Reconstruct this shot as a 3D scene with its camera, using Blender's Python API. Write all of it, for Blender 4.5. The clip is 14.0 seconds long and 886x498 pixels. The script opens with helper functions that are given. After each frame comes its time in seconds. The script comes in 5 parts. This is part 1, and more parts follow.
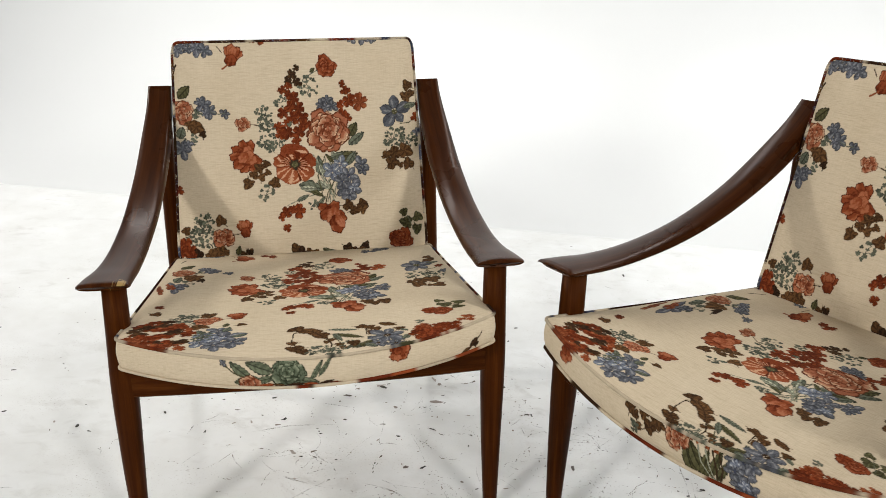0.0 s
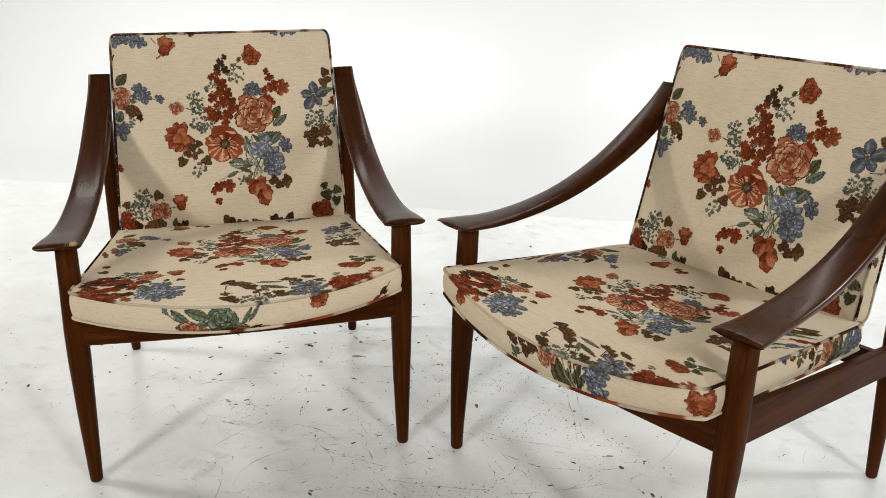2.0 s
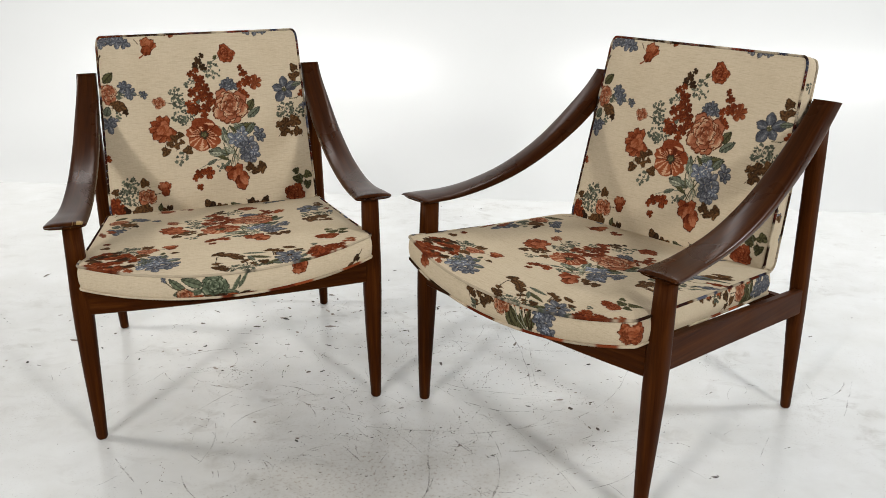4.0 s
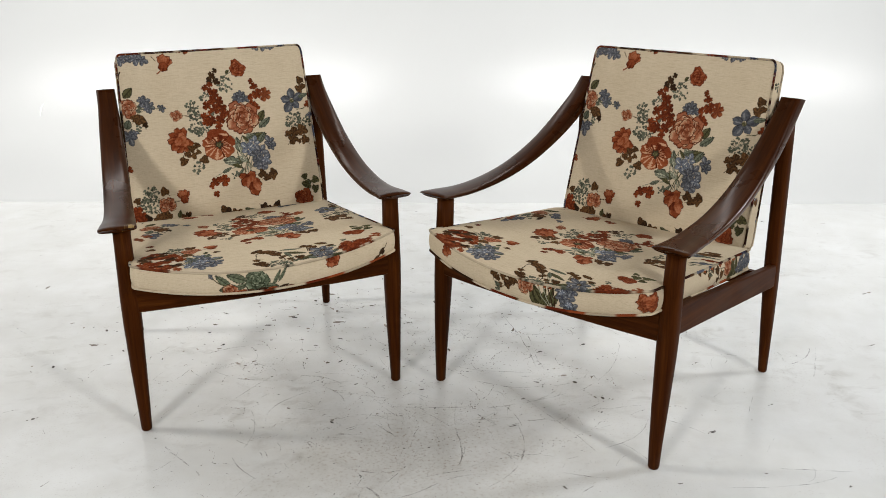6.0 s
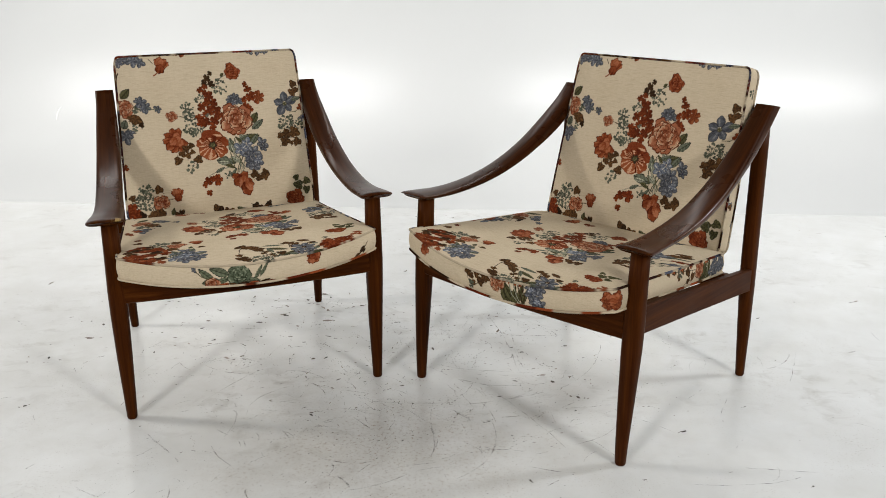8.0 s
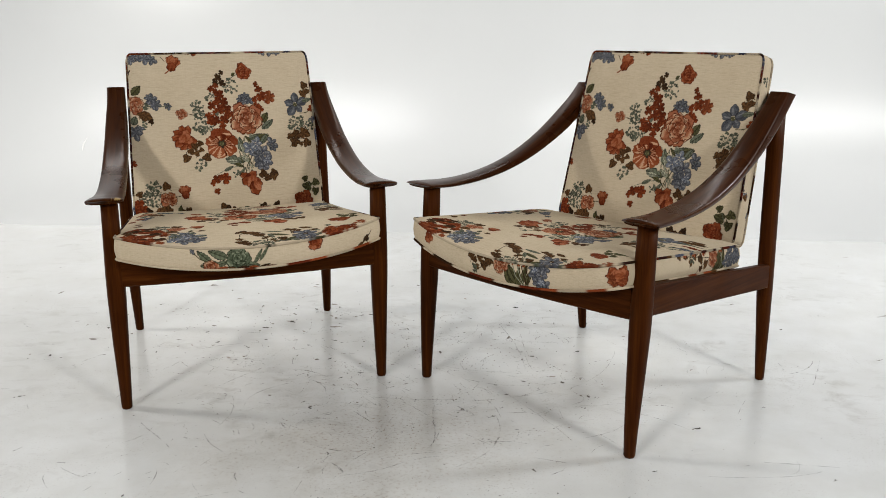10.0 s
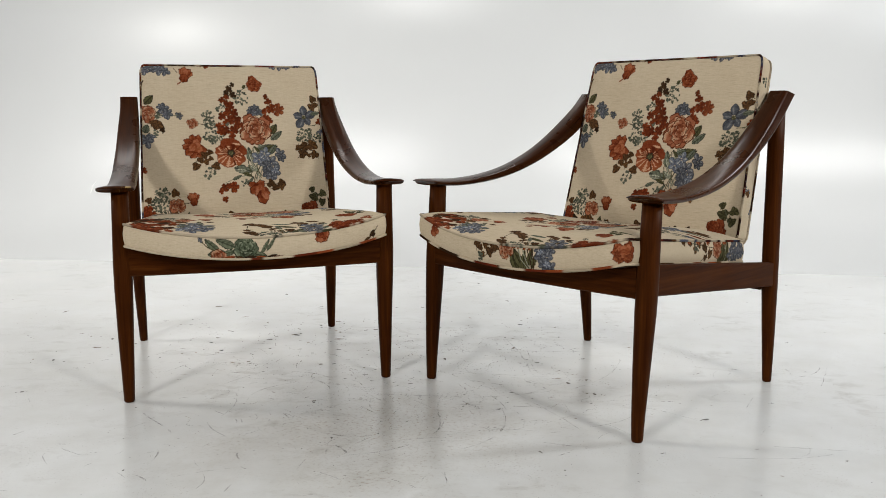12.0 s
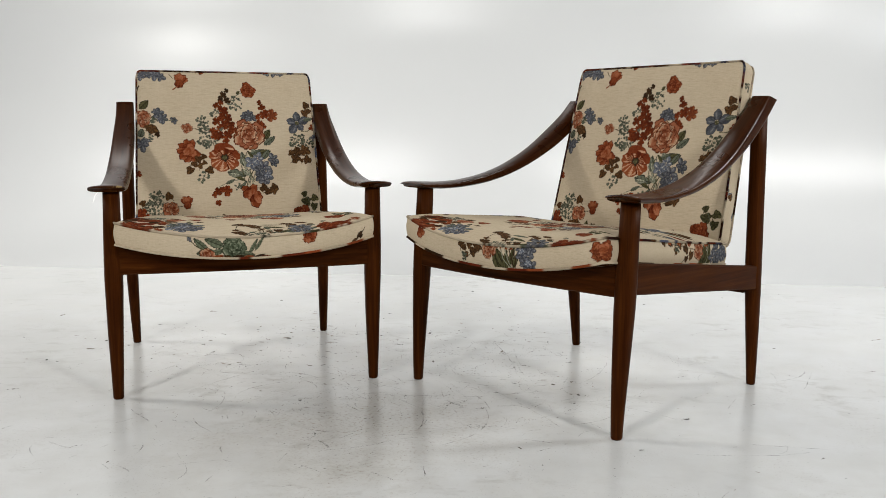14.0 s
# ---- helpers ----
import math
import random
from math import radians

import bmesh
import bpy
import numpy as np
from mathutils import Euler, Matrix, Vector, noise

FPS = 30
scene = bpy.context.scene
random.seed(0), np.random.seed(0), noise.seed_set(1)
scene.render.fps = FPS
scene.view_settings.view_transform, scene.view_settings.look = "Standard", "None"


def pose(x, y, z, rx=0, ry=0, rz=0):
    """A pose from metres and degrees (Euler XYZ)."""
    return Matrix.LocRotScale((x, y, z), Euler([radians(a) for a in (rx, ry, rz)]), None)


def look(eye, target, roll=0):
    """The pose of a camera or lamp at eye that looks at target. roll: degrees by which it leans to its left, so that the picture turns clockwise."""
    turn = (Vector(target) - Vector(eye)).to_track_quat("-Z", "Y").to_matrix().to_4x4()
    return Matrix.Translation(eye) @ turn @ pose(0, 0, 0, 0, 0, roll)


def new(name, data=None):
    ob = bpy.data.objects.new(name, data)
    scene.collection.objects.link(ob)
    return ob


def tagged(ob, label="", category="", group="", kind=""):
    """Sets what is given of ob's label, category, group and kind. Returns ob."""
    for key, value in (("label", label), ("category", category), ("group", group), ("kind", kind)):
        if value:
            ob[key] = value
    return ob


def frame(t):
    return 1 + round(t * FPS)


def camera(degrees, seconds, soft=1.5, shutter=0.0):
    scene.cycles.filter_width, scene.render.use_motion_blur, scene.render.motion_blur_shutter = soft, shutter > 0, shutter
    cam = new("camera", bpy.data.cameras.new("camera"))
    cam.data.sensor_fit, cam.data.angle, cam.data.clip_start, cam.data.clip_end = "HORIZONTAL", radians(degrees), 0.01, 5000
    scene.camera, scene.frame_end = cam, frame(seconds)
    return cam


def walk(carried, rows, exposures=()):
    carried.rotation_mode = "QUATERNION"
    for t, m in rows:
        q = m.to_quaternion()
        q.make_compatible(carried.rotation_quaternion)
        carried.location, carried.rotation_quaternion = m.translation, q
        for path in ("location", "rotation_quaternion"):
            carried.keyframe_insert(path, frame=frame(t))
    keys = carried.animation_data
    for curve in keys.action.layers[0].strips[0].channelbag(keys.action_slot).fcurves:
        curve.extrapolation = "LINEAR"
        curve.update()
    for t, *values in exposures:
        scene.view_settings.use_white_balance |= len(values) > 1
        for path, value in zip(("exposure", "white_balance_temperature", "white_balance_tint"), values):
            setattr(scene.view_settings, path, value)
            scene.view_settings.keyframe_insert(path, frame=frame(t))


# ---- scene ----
cam = camera(52.51, 14.0, soft=0.3)
PATH = [
    (0, (0.128, 0.547, 1.030), (0.038, 2.427, 0.353), -0.04),
    (0.5, (0.145, 0.489, 1.033), (0.096, 2.369, 0.355), 0.17),
    (1, (0.162, 0.426, 1.035), (0.153, 2.306, 0.353), 0.37),
    (1.5, (0.171, 0.360, 1.043), (0.199, 2.238, 0.356), 0.47),
    (2, (0.185, 0.292, 1.054), (0.237, 2.169, 0.366), 0.29),
    (2.5, (0.189, 0.224, 1.059), (0.266, 2.103, 0.376), 0.16),
    (3, (0.192, 0.164, 1.062), (0.288, 2.042, 0.382), -0.04),
    (3.5, (0.189, 0.106, 1.064), (0.306, 1.982, 0.380), -0.27),
    (4, (0.153, 0.050, 1.074), (0.307, 1.921, 0.385), -0.46),
    (6.5, (-0.117, -0.144, 1.091), (0.225, 1.717, 0.442), -0.80),
    (7, (-0.119, -0.158, 1.088), (0.214, 1.706, 0.446), -0.67),
    (7.5, (-0.083, -0.179, 1.097), (0.225, 1.690, 0.456), -0.50),
    (8, (0.007, -0.203, 1.076), (0.282, 1.674, 0.445), -0.41),
    (8.5, (0.054, -0.209, 1.042), (0.304, 1.678, 0.429), -0.38),
    (11, (0.071, -0.222, 0.754), (0.275, 1.732, 0.376), -0.43),
    (11.5, (0.065, -0.242, 0.707), (0.273, 1.719, 0.371), -0.28),
    (12, (0.055, -0.266, 0.673), (0.266, 1.700, 0.370), -0.14),
    (12.5, (0.055, -0.287, 0.648), (0.268, 1.682, 0.367), -0.04),
    (13, (0.066, -0.298, 0.639), (0.277, 1.673, 0.369), 0.01),
    (13.5, (0.086, -0.305, 0.635), (0.291, 1.667, 0.370), 0.06),
    (14, (0.104, -0.307, 0.636), (0.298, 1.666, 0.374), 0.11),
]
EXPOSURES = [(0.0, -0.06), (3.0, -0.16), (6.5, -0.30), (8.5, -0.33), (11.0, -0.41), (14.0, -0.44)]
walk(cam, [(t, look(eye, target, roll)) for t, eye, target, roll in PATH], EXPOSURES)

# ---- light ----
world = bpy.data.worlds.new("studio_world")
scene.world = world
world.use_nodes = True
world.node_tree.nodes["Background"].inputs[0].default_value = (1, 1, 1, 1)
world.node_tree.nodes["Background"].inputs[1].default_value = 0.015


ROOM_TURN = -13.3


def studio_lamp(eye, target, power, sx, sy, warm=(1.0, 0.99, 0.972), spread=180):
    data = bpy.data.lights.new("studio_lamp", "AREA")
    data.shape, data.size, data.size_y, data.energy, data.color = "RECTANGLE", sx, sy, power, warm
    data.spread = radians(spread)
    ob = new("studio_lamp", data)
    ob.matrix_world = look(eye, target)
    return ob


ROOM = pose(0, 3.62, 0, 0, 0, ROOM_TURN)  # x along the back wall, y into it
COVE_FOOT, COVE = 0.06, 1.3  # where the cove leaves the floor, and its radius

# soft boxes before and beside the chairs, and two strips under the ceiling that wash the back wall
studio_lamp((2.4, -1.8, 2.3), (0.3, 2.2, 1.1), 54, 0.4, 0.4, spread=130)
studio_lamp((-2.2, -1.7, 2.3), (0.0, 2.2, 1.1), 54, 0.4, 0.4, spread=130)
studio_lamp((3.3, 1.7, 1.9), (0.2, 2.1, 0.5), 38, 0.3, 0.3, (0.93, 0.97, 1.0))
studio_lamp((-2.9, 2.6, 2.2), (-0.4, 2.1, 0.2), 47, 0.4, 0.4, (1.0, 0.975, 0.93))
for x, power, deep in ((-1.6, 50, 0.8), (2.3, 43, 0.45)):
    studio_lamp(ROOM @ Vector((x, 0.6, 3.1)), ROOM @ Vector((x, 0.95, 0.6)), power, 2.8, deep, spread=140)


# ---- materials ----
def material(name, rough=0.5, color=(0.8, 0.8, 0.8), metal=0.0):
    m = bpy.data.materials.new(name)
    m.use_nodes = True
    bsdf = m.node_tree.nodes["Principled BSDF"]
    bsdf.inputs["Base Color"].default_value = (*color, 1)
    bsdf.inputs["Roughness"].default_value = rough
    bsdf.inputs["Metallic"].default_value = metal
    return m, m.node_tree.nodes, m.node_tree.links, bsdf


def tex_noise(nodes, links, vec, scale, detail=4.0, rough=0.55, distort=0.0):
    n = nodes.new("ShaderNodeTexNoise")
    n.inputs["Scale"].default_value, n.inputs["Detail"].default_value = scale, detail
    n.inputs["Roughness"].default_value, n.inputs["Distortion"].default_value = rough, distort
    links.new(vec, n.inputs["Vector"])
    return n.outputs["Fac"]


def stretched(nodes, links, vec, scale, turn=(0, 0, 0)):
    n = nodes.new("ShaderNodeMapping")
    n.inputs["Scale"].default_value = scale
    n.inputs["Rotation"].default_value = [radians(a) for a in turn]
    links.new(vec, n.inputs["Vector"])
    return n.outputs["Vector"]


def ramp(nodes, links, fac, stops):
    n = nodes.new("ShaderNodeValToRGB")
    while len(n.color_ramp.elements) < len(stops):
        n.color_ramp.elements.new(0.5)
    for e, (at, c) in zip(n.color_ramp.elements, stops):
        e.position, e.color = at, (*c, 1) if len(c) == 3 else c
    links.new(fac, n.inputs["Fac"])
    return n.outputs["Color"]


def mix(nodes, links, kind, fac, a, b):
    n = nodes.new("ShaderNodeMix")
    n.data_type, n.blend_type = "RGBA", kind
    for sock, v in ((n.inputs["Factor"], fac), (n.inputs[6], a), (n.inputs[7], b)):
        if isinstance(v, (int, float)):
            sock.default_value = v
        elif isinstance(v, tuple):
            sock.default_value = (*v, 1)
        else:
            links.new(v, sock)
    return n.outputs[2]


def bump(nodes, links, height, strength, distance, bsdf):
    n = nodes.new("ShaderNodeBump")
    n.inputs["Strength"].default_value, n.inputs["Distance"].default_value = strength, distance
    links.new(height, n.inputs["Height"])
    links.new(n.outputs["Normal"], bsdf.inputs["Normal"])


def coords(nodes, which="Object"):
    return nodes.new("ShaderNodeTexCoord").outputs[which]


def wood_material(name, axis, gloss=0.0, source="", stain=1.0):
    """Dark walnut stain under lacquer, with the grain along one axis."""
    m, nodes, links, bsdf = material(name, 0.3)
    vec = coords(nodes)
    if source:
        attr = nodes.new("ShaderNodeAttribute")
        attr.attribute_name = source
        vec = attr.outputs["Vector"]
    along, across = 2.5, 85.0
    scale = [across] * 3
    scale["xyz".index(axis)] = along
    grain = tex_noise(nodes, links, stretched(nodes, links, vec, scale), 1.0, 6, 0.6, 0.4)
    fine = tex_noise(nodes, links, stretched(nodes, links, vec, [s * 5 for s in scale]), 1.0, 3, 0.6)
    broad = tex_noise(nodes, links, vec, 7.0, 3)
    c = ramp(nodes, links, grain, [(0.25, (0.021, 0.0048, 0.0008)), (0.52, (0.047, 0.0124, 0.0018)), (0.80, (0.086, 0.0262, 0.0044))])
    c = mix(nodes, links, "MULTIPLY", 0.35, c, ramp(nodes, links, fine, [(0.35, (0.45, 0.4, 0.38)), (0.6, (1, 1, 1))]))
    c = mix(nodes, links, "MULTIPLY", 0.35, c, ramp(nodes, links, broad, [(0.3, (0.75, 0.7, 0.66)), (0.7, (1.2, 1.17, 1.13))]))
    c = mix(nodes, links, "MULTIPLY", 1.0, c, (stain, stain * 0.97, stain * 0.95))
    if source:
        # bare wood where the finish has worn off, and highlights coloured in along arm noses
        worn = nodes.new("ShaderNodeAttribute")
        worn.attribute_name = "wear_and_glint"
        add = nodes.new("ShaderNodeMath")
        links.new(worn.outputs["Fac"], add.inputs[0])
        links.new(tex_noise(nodes, links, vec, 160.0, 3, 0.6), add.inputs[1])
        bare = ramp(nodes, links, add.outputs[0], [(0.86, (0, 0, 0)), (0.94, (1, 1, 1))])
        c = mix(nodes, links, "MIX", bare, c, (0.30, 0.20, 0.075))
    links.new(c, bsdf.inputs["Base Color"])
    links.new(ramp(nodes, links, broad, [(0.3, (0.24 + gloss,) * 3), (0.75, (0.34 + gloss,) * 3)]), bsdf.inputs["Roughness"])
    bsdf.inputs["Coat Weight"].default_value, bsdf.inputs["Coat Roughness"].default_value = (0.0 if gloss else 0.22), 0.2
    bsdf.inputs["Specular IOR Level"].default_value = 0.08
    bsdf.inputs["Specular Tint"].default_value = (1.0, 0.55, 0.34, 1)
    bump(nodes, links, fine, 0.06, 0.0006, bsdf)
    return m


def fabric_material(name, scale=1.0):
    """Printed linen: the print comes from the colour attribute, the weave from threads of about a millimetre."""
    m, nodes, links, bsdf = material(name, 0.9)
    attr = nodes.new("ShaderNodeAttribute")
    attr.attribute_name = "print"
    vec = coords(nodes)
    slub = tex_noise(nodes, links, stretched(nodes, links, vec, (70, 620, 620)), 1.0, 4, 0.65)
    warp = tex_noise(nodes, links, stretched(nodes, links, vec, (520, 30, 30)), 1.0, 3, 0.6)
    soil = tex_noise(nodes, links, vec, 9.0, 5, 0.6)
    c = mix(nodes, links, "MULTIPLY", 0.5, attr.outputs["Color"], ramp(nodes, links, slub, [(0.32, (0.8, 0.78, 0.74)), (0.62, (1.05, 1.05, 1.05))]))
    c = mix(nodes, links, "MULTIPLY", 0.25, c, ramp(nodes, links, warp, [(0.35, (0.86, 0.85, 0.82)), (0.65, (1.04, 1.04, 1.04))]))
    c = mix(nodes, links, "MULTIPLY", 0.5, c, ramp(nodes, links, soil, [(0.3, (0.88, 0.86, 0.82)), (0.6, (1, 1, 1))]))
    # thick slubs that run across the cloth
    thread = tex_noise(nodes, links, stretched(nodes, links, vec, (30, 380, 380)), 1.0, 3, 0.6)
    c = mix(nodes, links, "MULTIPLY", 0.36, c, ramp(nodes, links, thread, [(0.33, (0.74, 0.71, 0.66)), (0.45, (1, 1, 1)), (0.6, (1.02, 1.02, 1.01)), (0.72, (1.12, 1.11, 1.09))]))
    links.new(c, bsdf.inputs["Base Color"])
    bsdf.inputs["Specular IOR Level"].default_value = 0.06
    add = nodes.new("ShaderNodeMath")
    links.new(slub, add.inputs[0])
    links.new(warp, add.inputs[1])
    bump(nodes, links, add.outputs[0], 0.35, 0.0008, bsdf)
    # slack in the cover
    slack = nodes.new("ShaderNodeBump")
    slack.inputs["Strength"].default_value, slack.inputs["Distance"].default_value = 0.3, 0.006
    links.new(tex_noise(nodes, links, vec, 9.0, 2, 0.45), slack.inputs["Height"])
    links.new(slack.outputs["Normal"], bsdf.inputs["Normal"].links[0].from_node.inputs["Normal"])
    return m


def floor_material():
    """White floor paint, scuffed and dusty: clouds of worn paint, faint ovals, fine specks, and trodden dirt with shade
    painted in.
    """
    m, nodes, links, bsdf = material("scuffed_floor_paint", 0.3)
    vec = coords(nodes)
    cloud = tex_noise(nodes, links, vec, 1.4, 5, 0.6)
    smudge = tex_noise(nodes, links, vec, 7.0, 4, 0.6)
    c = ramp(nodes, links, cloud, [(0.3, (0.71, 0.717, 0.708)), (0.7, (0.80, 0.808, 0.806))])
    c = mix(nodes, links, "MULTIPLY", 0.6, c, ramp(nodes, links, smudge, [(0.2, (0.80, 0.785, 0.75)), (0.8, (1.06, 1.065, 1.07))]))
    # faint grey patches, in some areas only
    stain = tex_noise(nodes, links, stretched(nodes, links, vec, (13, 19, 13), (0, 0, 12)), 1.0, 5, 0.62, 0.6)
    where = ramp(nodes, links, tex_noise(nodes, links, vec, 2.3, 3, 0.5), [(0.42, (0, 0, 0)), (0.66, (0.9, 0.9, 0.9))])
    c = mix(nodes, links, "MULTIPLY", where, c, ramp(nodes, links, stain, [(0.52, (1, 1, 1)), (0.74, (0.74, 0.72, 0.70))]))
    # fine peppering of worn paint
    pepper = tex_noise(nodes, links, vec, 210.0, 2, 0.6)
    patch = ramp(nodes, links, tex_noise(nodes, links, vec, 5.0, 4, 0.65), [(0.45, (0, 0, 0)), (0.68, (0.8, 0.8, 0.8))])
    c = mix(nodes, links, "MULTIPLY", patch, c, ramp(nodes, links, pepper, [(0.60, (1, 1, 1)), (0.72, (0.55, 0.5, 0.46))]))
    # brown dirt trodden in between the chairs, with the weaker light there painted in
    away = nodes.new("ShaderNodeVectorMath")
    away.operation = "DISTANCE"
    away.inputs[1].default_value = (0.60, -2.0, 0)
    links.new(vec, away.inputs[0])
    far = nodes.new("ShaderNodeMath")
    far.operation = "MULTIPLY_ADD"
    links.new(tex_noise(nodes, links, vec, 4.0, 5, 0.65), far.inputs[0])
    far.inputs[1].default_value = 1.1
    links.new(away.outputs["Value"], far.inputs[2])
    dirt_and_shade = ramp(nodes, links, far.outputs[0], [(0.55, (1, 1, 1)), (1.3, (0, 0, 0))])
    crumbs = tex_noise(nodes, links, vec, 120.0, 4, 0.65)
    c = mix(nodes, links, "MULTIPLY", dirt_and_shade, c, ramp(nodes, links, crumbs, [(0.36, (0.84, 0.825, 0.80)), (0.56, (0.80, 0.78, 0.75)), (0.66, (0.58, 0.51, 0.45))]))
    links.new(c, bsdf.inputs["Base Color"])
    links.new(ramp(nodes, links, smudge, [(0.3, (0.27, 0.27, 0.27)), (0.7, (0.17, 0.17, 0.17))]), bsdf.inputs["Roughness"])
    bump(nodes, links, tex_noise(nodes, links, vec, 3.0, 2, 0.4), 0.03, 0.002, bsdf)
    return m


def wall_material():
    """Glossy white studio paint."""
    m, nodes, links, bsdf = material("white_wall_paint", 0.28)
    vec = coords(nodes)
    cloud = tex_noise(nodes, links, vec, 0.9, 3, 0.5)
    links.new(ramp(nodes, links, cloud, [(0.3, (0.625, 0.633, 0.630)), (0.7, (0.655, 0.663, 0.660))]), bsdf.inputs["Base Color"])
    bump(nodes, links, tex_noise(nodes, links, vec, 60.0, 3, 0.6), 0.04, 0.001, bsdf)
    return m


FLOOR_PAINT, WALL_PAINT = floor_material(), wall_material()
ENCLOSURE_GREY = material("unseen_enclosure_grey", 0.7, (0.2, 0.2, 0.2))[0]
WOOD_X, WOOD_Y, WOOD_Z = wood_material("walnut_grain_across", "x", 0.2), wood_material("walnut_grain_deep", "y", 0.2), wood_material("walnut_grain_up", "z", 0.2)
WOOD_BENT = wood_material("walnut_grain_bent", "y", 0.0, "grain", 0.78)
FABRIC = fabric_material("floral_linen")


# ---- mesh helpers ----
def mesh_of(name, verts, faces, mat, smooth=True):
    me = bpy.data.meshes.new(name)
    me.from_pydata([tuple(v) for v in verts], [], faces)
    me.materials.append(mat)
    if smooth:
        me.shade_smooth()
    me.update()
    return me


def part(name, me, parent=None, label="", category="", kind="", group=""):
    ob = new(name, me)
    if parent:
        ob.parent = parent
    return tagged(ob, label, category, group, kind)


def loft(rings, caps=True):
    """Verts and faces of a skin over rings with equal numbers of points."""
    n = len(rings[0])
    verts = [p for r in rings for p in r]
    faces = []
    for k in range(len(rings) - 1):
        for j in range(n):
            a, b = k * n + j, k * n + (j + 1) % n
            faces.append((a, b, b + n, a + n))
    if caps:
        faces.append(tuple(range(n))[::-1])
        faces.append(tuple((len(rings) - 1) * n + j for j in range(n)))
    return verts, faces


def box_bevelled(x0, x1, y0, y1, z0, z1, bevel=0.003):
    bm = bmesh.new()
    bmesh.ops.create_cube(bm, size=1.0)
    for v in bm.verts:
        v.co = Vector(((x0 + x1) / 2 + v.co.x * (x1 - x0), (y0 + y1) / 2 + v.co.y * (y1 - y0), (z0 + z1) / 2 + v.co.z * (z1 - z0)))
    if bevel:
        bmesh.ops.bevel(bm, geom=list(bm.edges), offset=bevel, segments=2, affect="EDGES", clamp_overlap=True)
    return bm


def bm_mesh(name, bm, mat, smooth=False):
    me = bpy.data.meshes.new(name)
    bm.to_mesh(me)
    bm.free()
    me.materials.append(mat)
    if smooth:
        me.shade_smooth()
    return me


# ---- the studio ----
def cove_at(x, turn, lift=0.0):
    """The place on the cove after it has turned up by so many degrees, and its normal."""
    a = radians(turn)
    return Vector((x, COVE_FOOT + (COVE - lift) * math.sin(a), COVE - (COVE - lift) * math.cos(a))), Vector((0, -math.sin(a), math.cos(a)))


def studio():
    half, depth, high, back = 4.2, 6.6, 3.2, COVE_FOOT + COVE

    def place(ob):
        ob.matrix_world = ROOM
        return ob

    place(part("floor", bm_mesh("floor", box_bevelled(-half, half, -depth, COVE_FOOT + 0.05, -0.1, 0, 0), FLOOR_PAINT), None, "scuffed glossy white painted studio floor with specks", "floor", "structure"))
    # back wall that sweeps down to the floor in a cove and ends there in a thin feathered edge
    profile = [(COVE_FOOT, -0.1), (COVE_FOOT, 0.0)]
    for d in np.linspace(2.4, 90, 74):
        p, _ = cove_at(0, d)
        profile.append((p.y, p.z + 0.0012))
    profile += [(back, high), (back + 0.15, high), (back + 0.15, -0.1)]
    rings = [[(x, y, z) for y, z in profile] for x in (-half, half)]
    v, f = loft(rings)
    me = mesh_of("wall_north", v, [q[::-1] for q in f], WALL_PAINT)
    me.set_sharp_from_angle(angle=radians(30))
    wall = place(part("wall_north", me, None, "glossy white painted studio back wall that curves down to the floor", "wall", "structure"))
    # a raised ridge on the cove, its glint put in as whiter colour
    rings = []
    for k in range(13):
        f = k / 12
        c, up = cove_at(-1.552 - 0.012 * math.sin(2.2 * f) + 0.010 * max(0.0, f - 0.55), 35.2 + 4.4 * f)
        r = 0.0055 * math.sin(math.pi * (0.06 + 0.88 * f)) ** 0.7
        ring = [c + Vector((1, 0, 0)) * r * math.cos(t) + up * (0.9 * r * math.sin(t) + 0.001) for t in np.linspace(0, 2 * math.pi, 9)[:-1]]
        rings.append(ring)
    v, f = loft(rings)
    part("ridge_glint", mesh_of("ridge_glint", v, f, material("ridge_glint_white", 0.12, (0.88, 0.88, 0.87))[0]), wall, "raised ridge on the cove, coloured bright white for its glint")
    # unseen walls and ceiling, added in grey to keep bounce and reflections dark
    for name, b in (("wall_west", (-half - 0.15, -half, -depth, back + 0.15, 0, high)), ("wall_east", (half, half + 0.15, -depth, back + 0.15, 0, high)), ("wall_south", (-half - 0.15, half + 0.15, -depth - 0.15, -depth, 0, high))):
        place(part(name, bm_mesh(name, box_bevelled(*b, 0), ENCLOSURE_GREY), None, "plain grey unseen wall added round the studio", "wall", "structure"))
    place(part("ceiling", bm_mesh("ceiling", box_bevelled(-half - 0.15, half + 0.15, -depth - 0.15, back + 0.15, high, high + 0.1, 0), ENCLOSURE_GREY), None, "plain grey unseen ceiling added over the studio", "ceiling", "structure"))


studio()


# ---- the print of the fabric ----
CREAM = (197, 181, 156)
RUST, DARK_RED, SALMON, PEACH = (142, 72, 43), (97, 43, 26), (180, 114, 82), (216, 176, 142)
SLATE, PALE_BLUE, NAVY = (96, 101, 117), (166, 170, 176), (64, 68, 83)
SAGE, PALE_SAGE, DEEP_GREEN, BROWN, UMBER = (95, 99, 84), (154, 155, 134), (78, 75, 50), (84, 58, 35), (54, 38, 25)


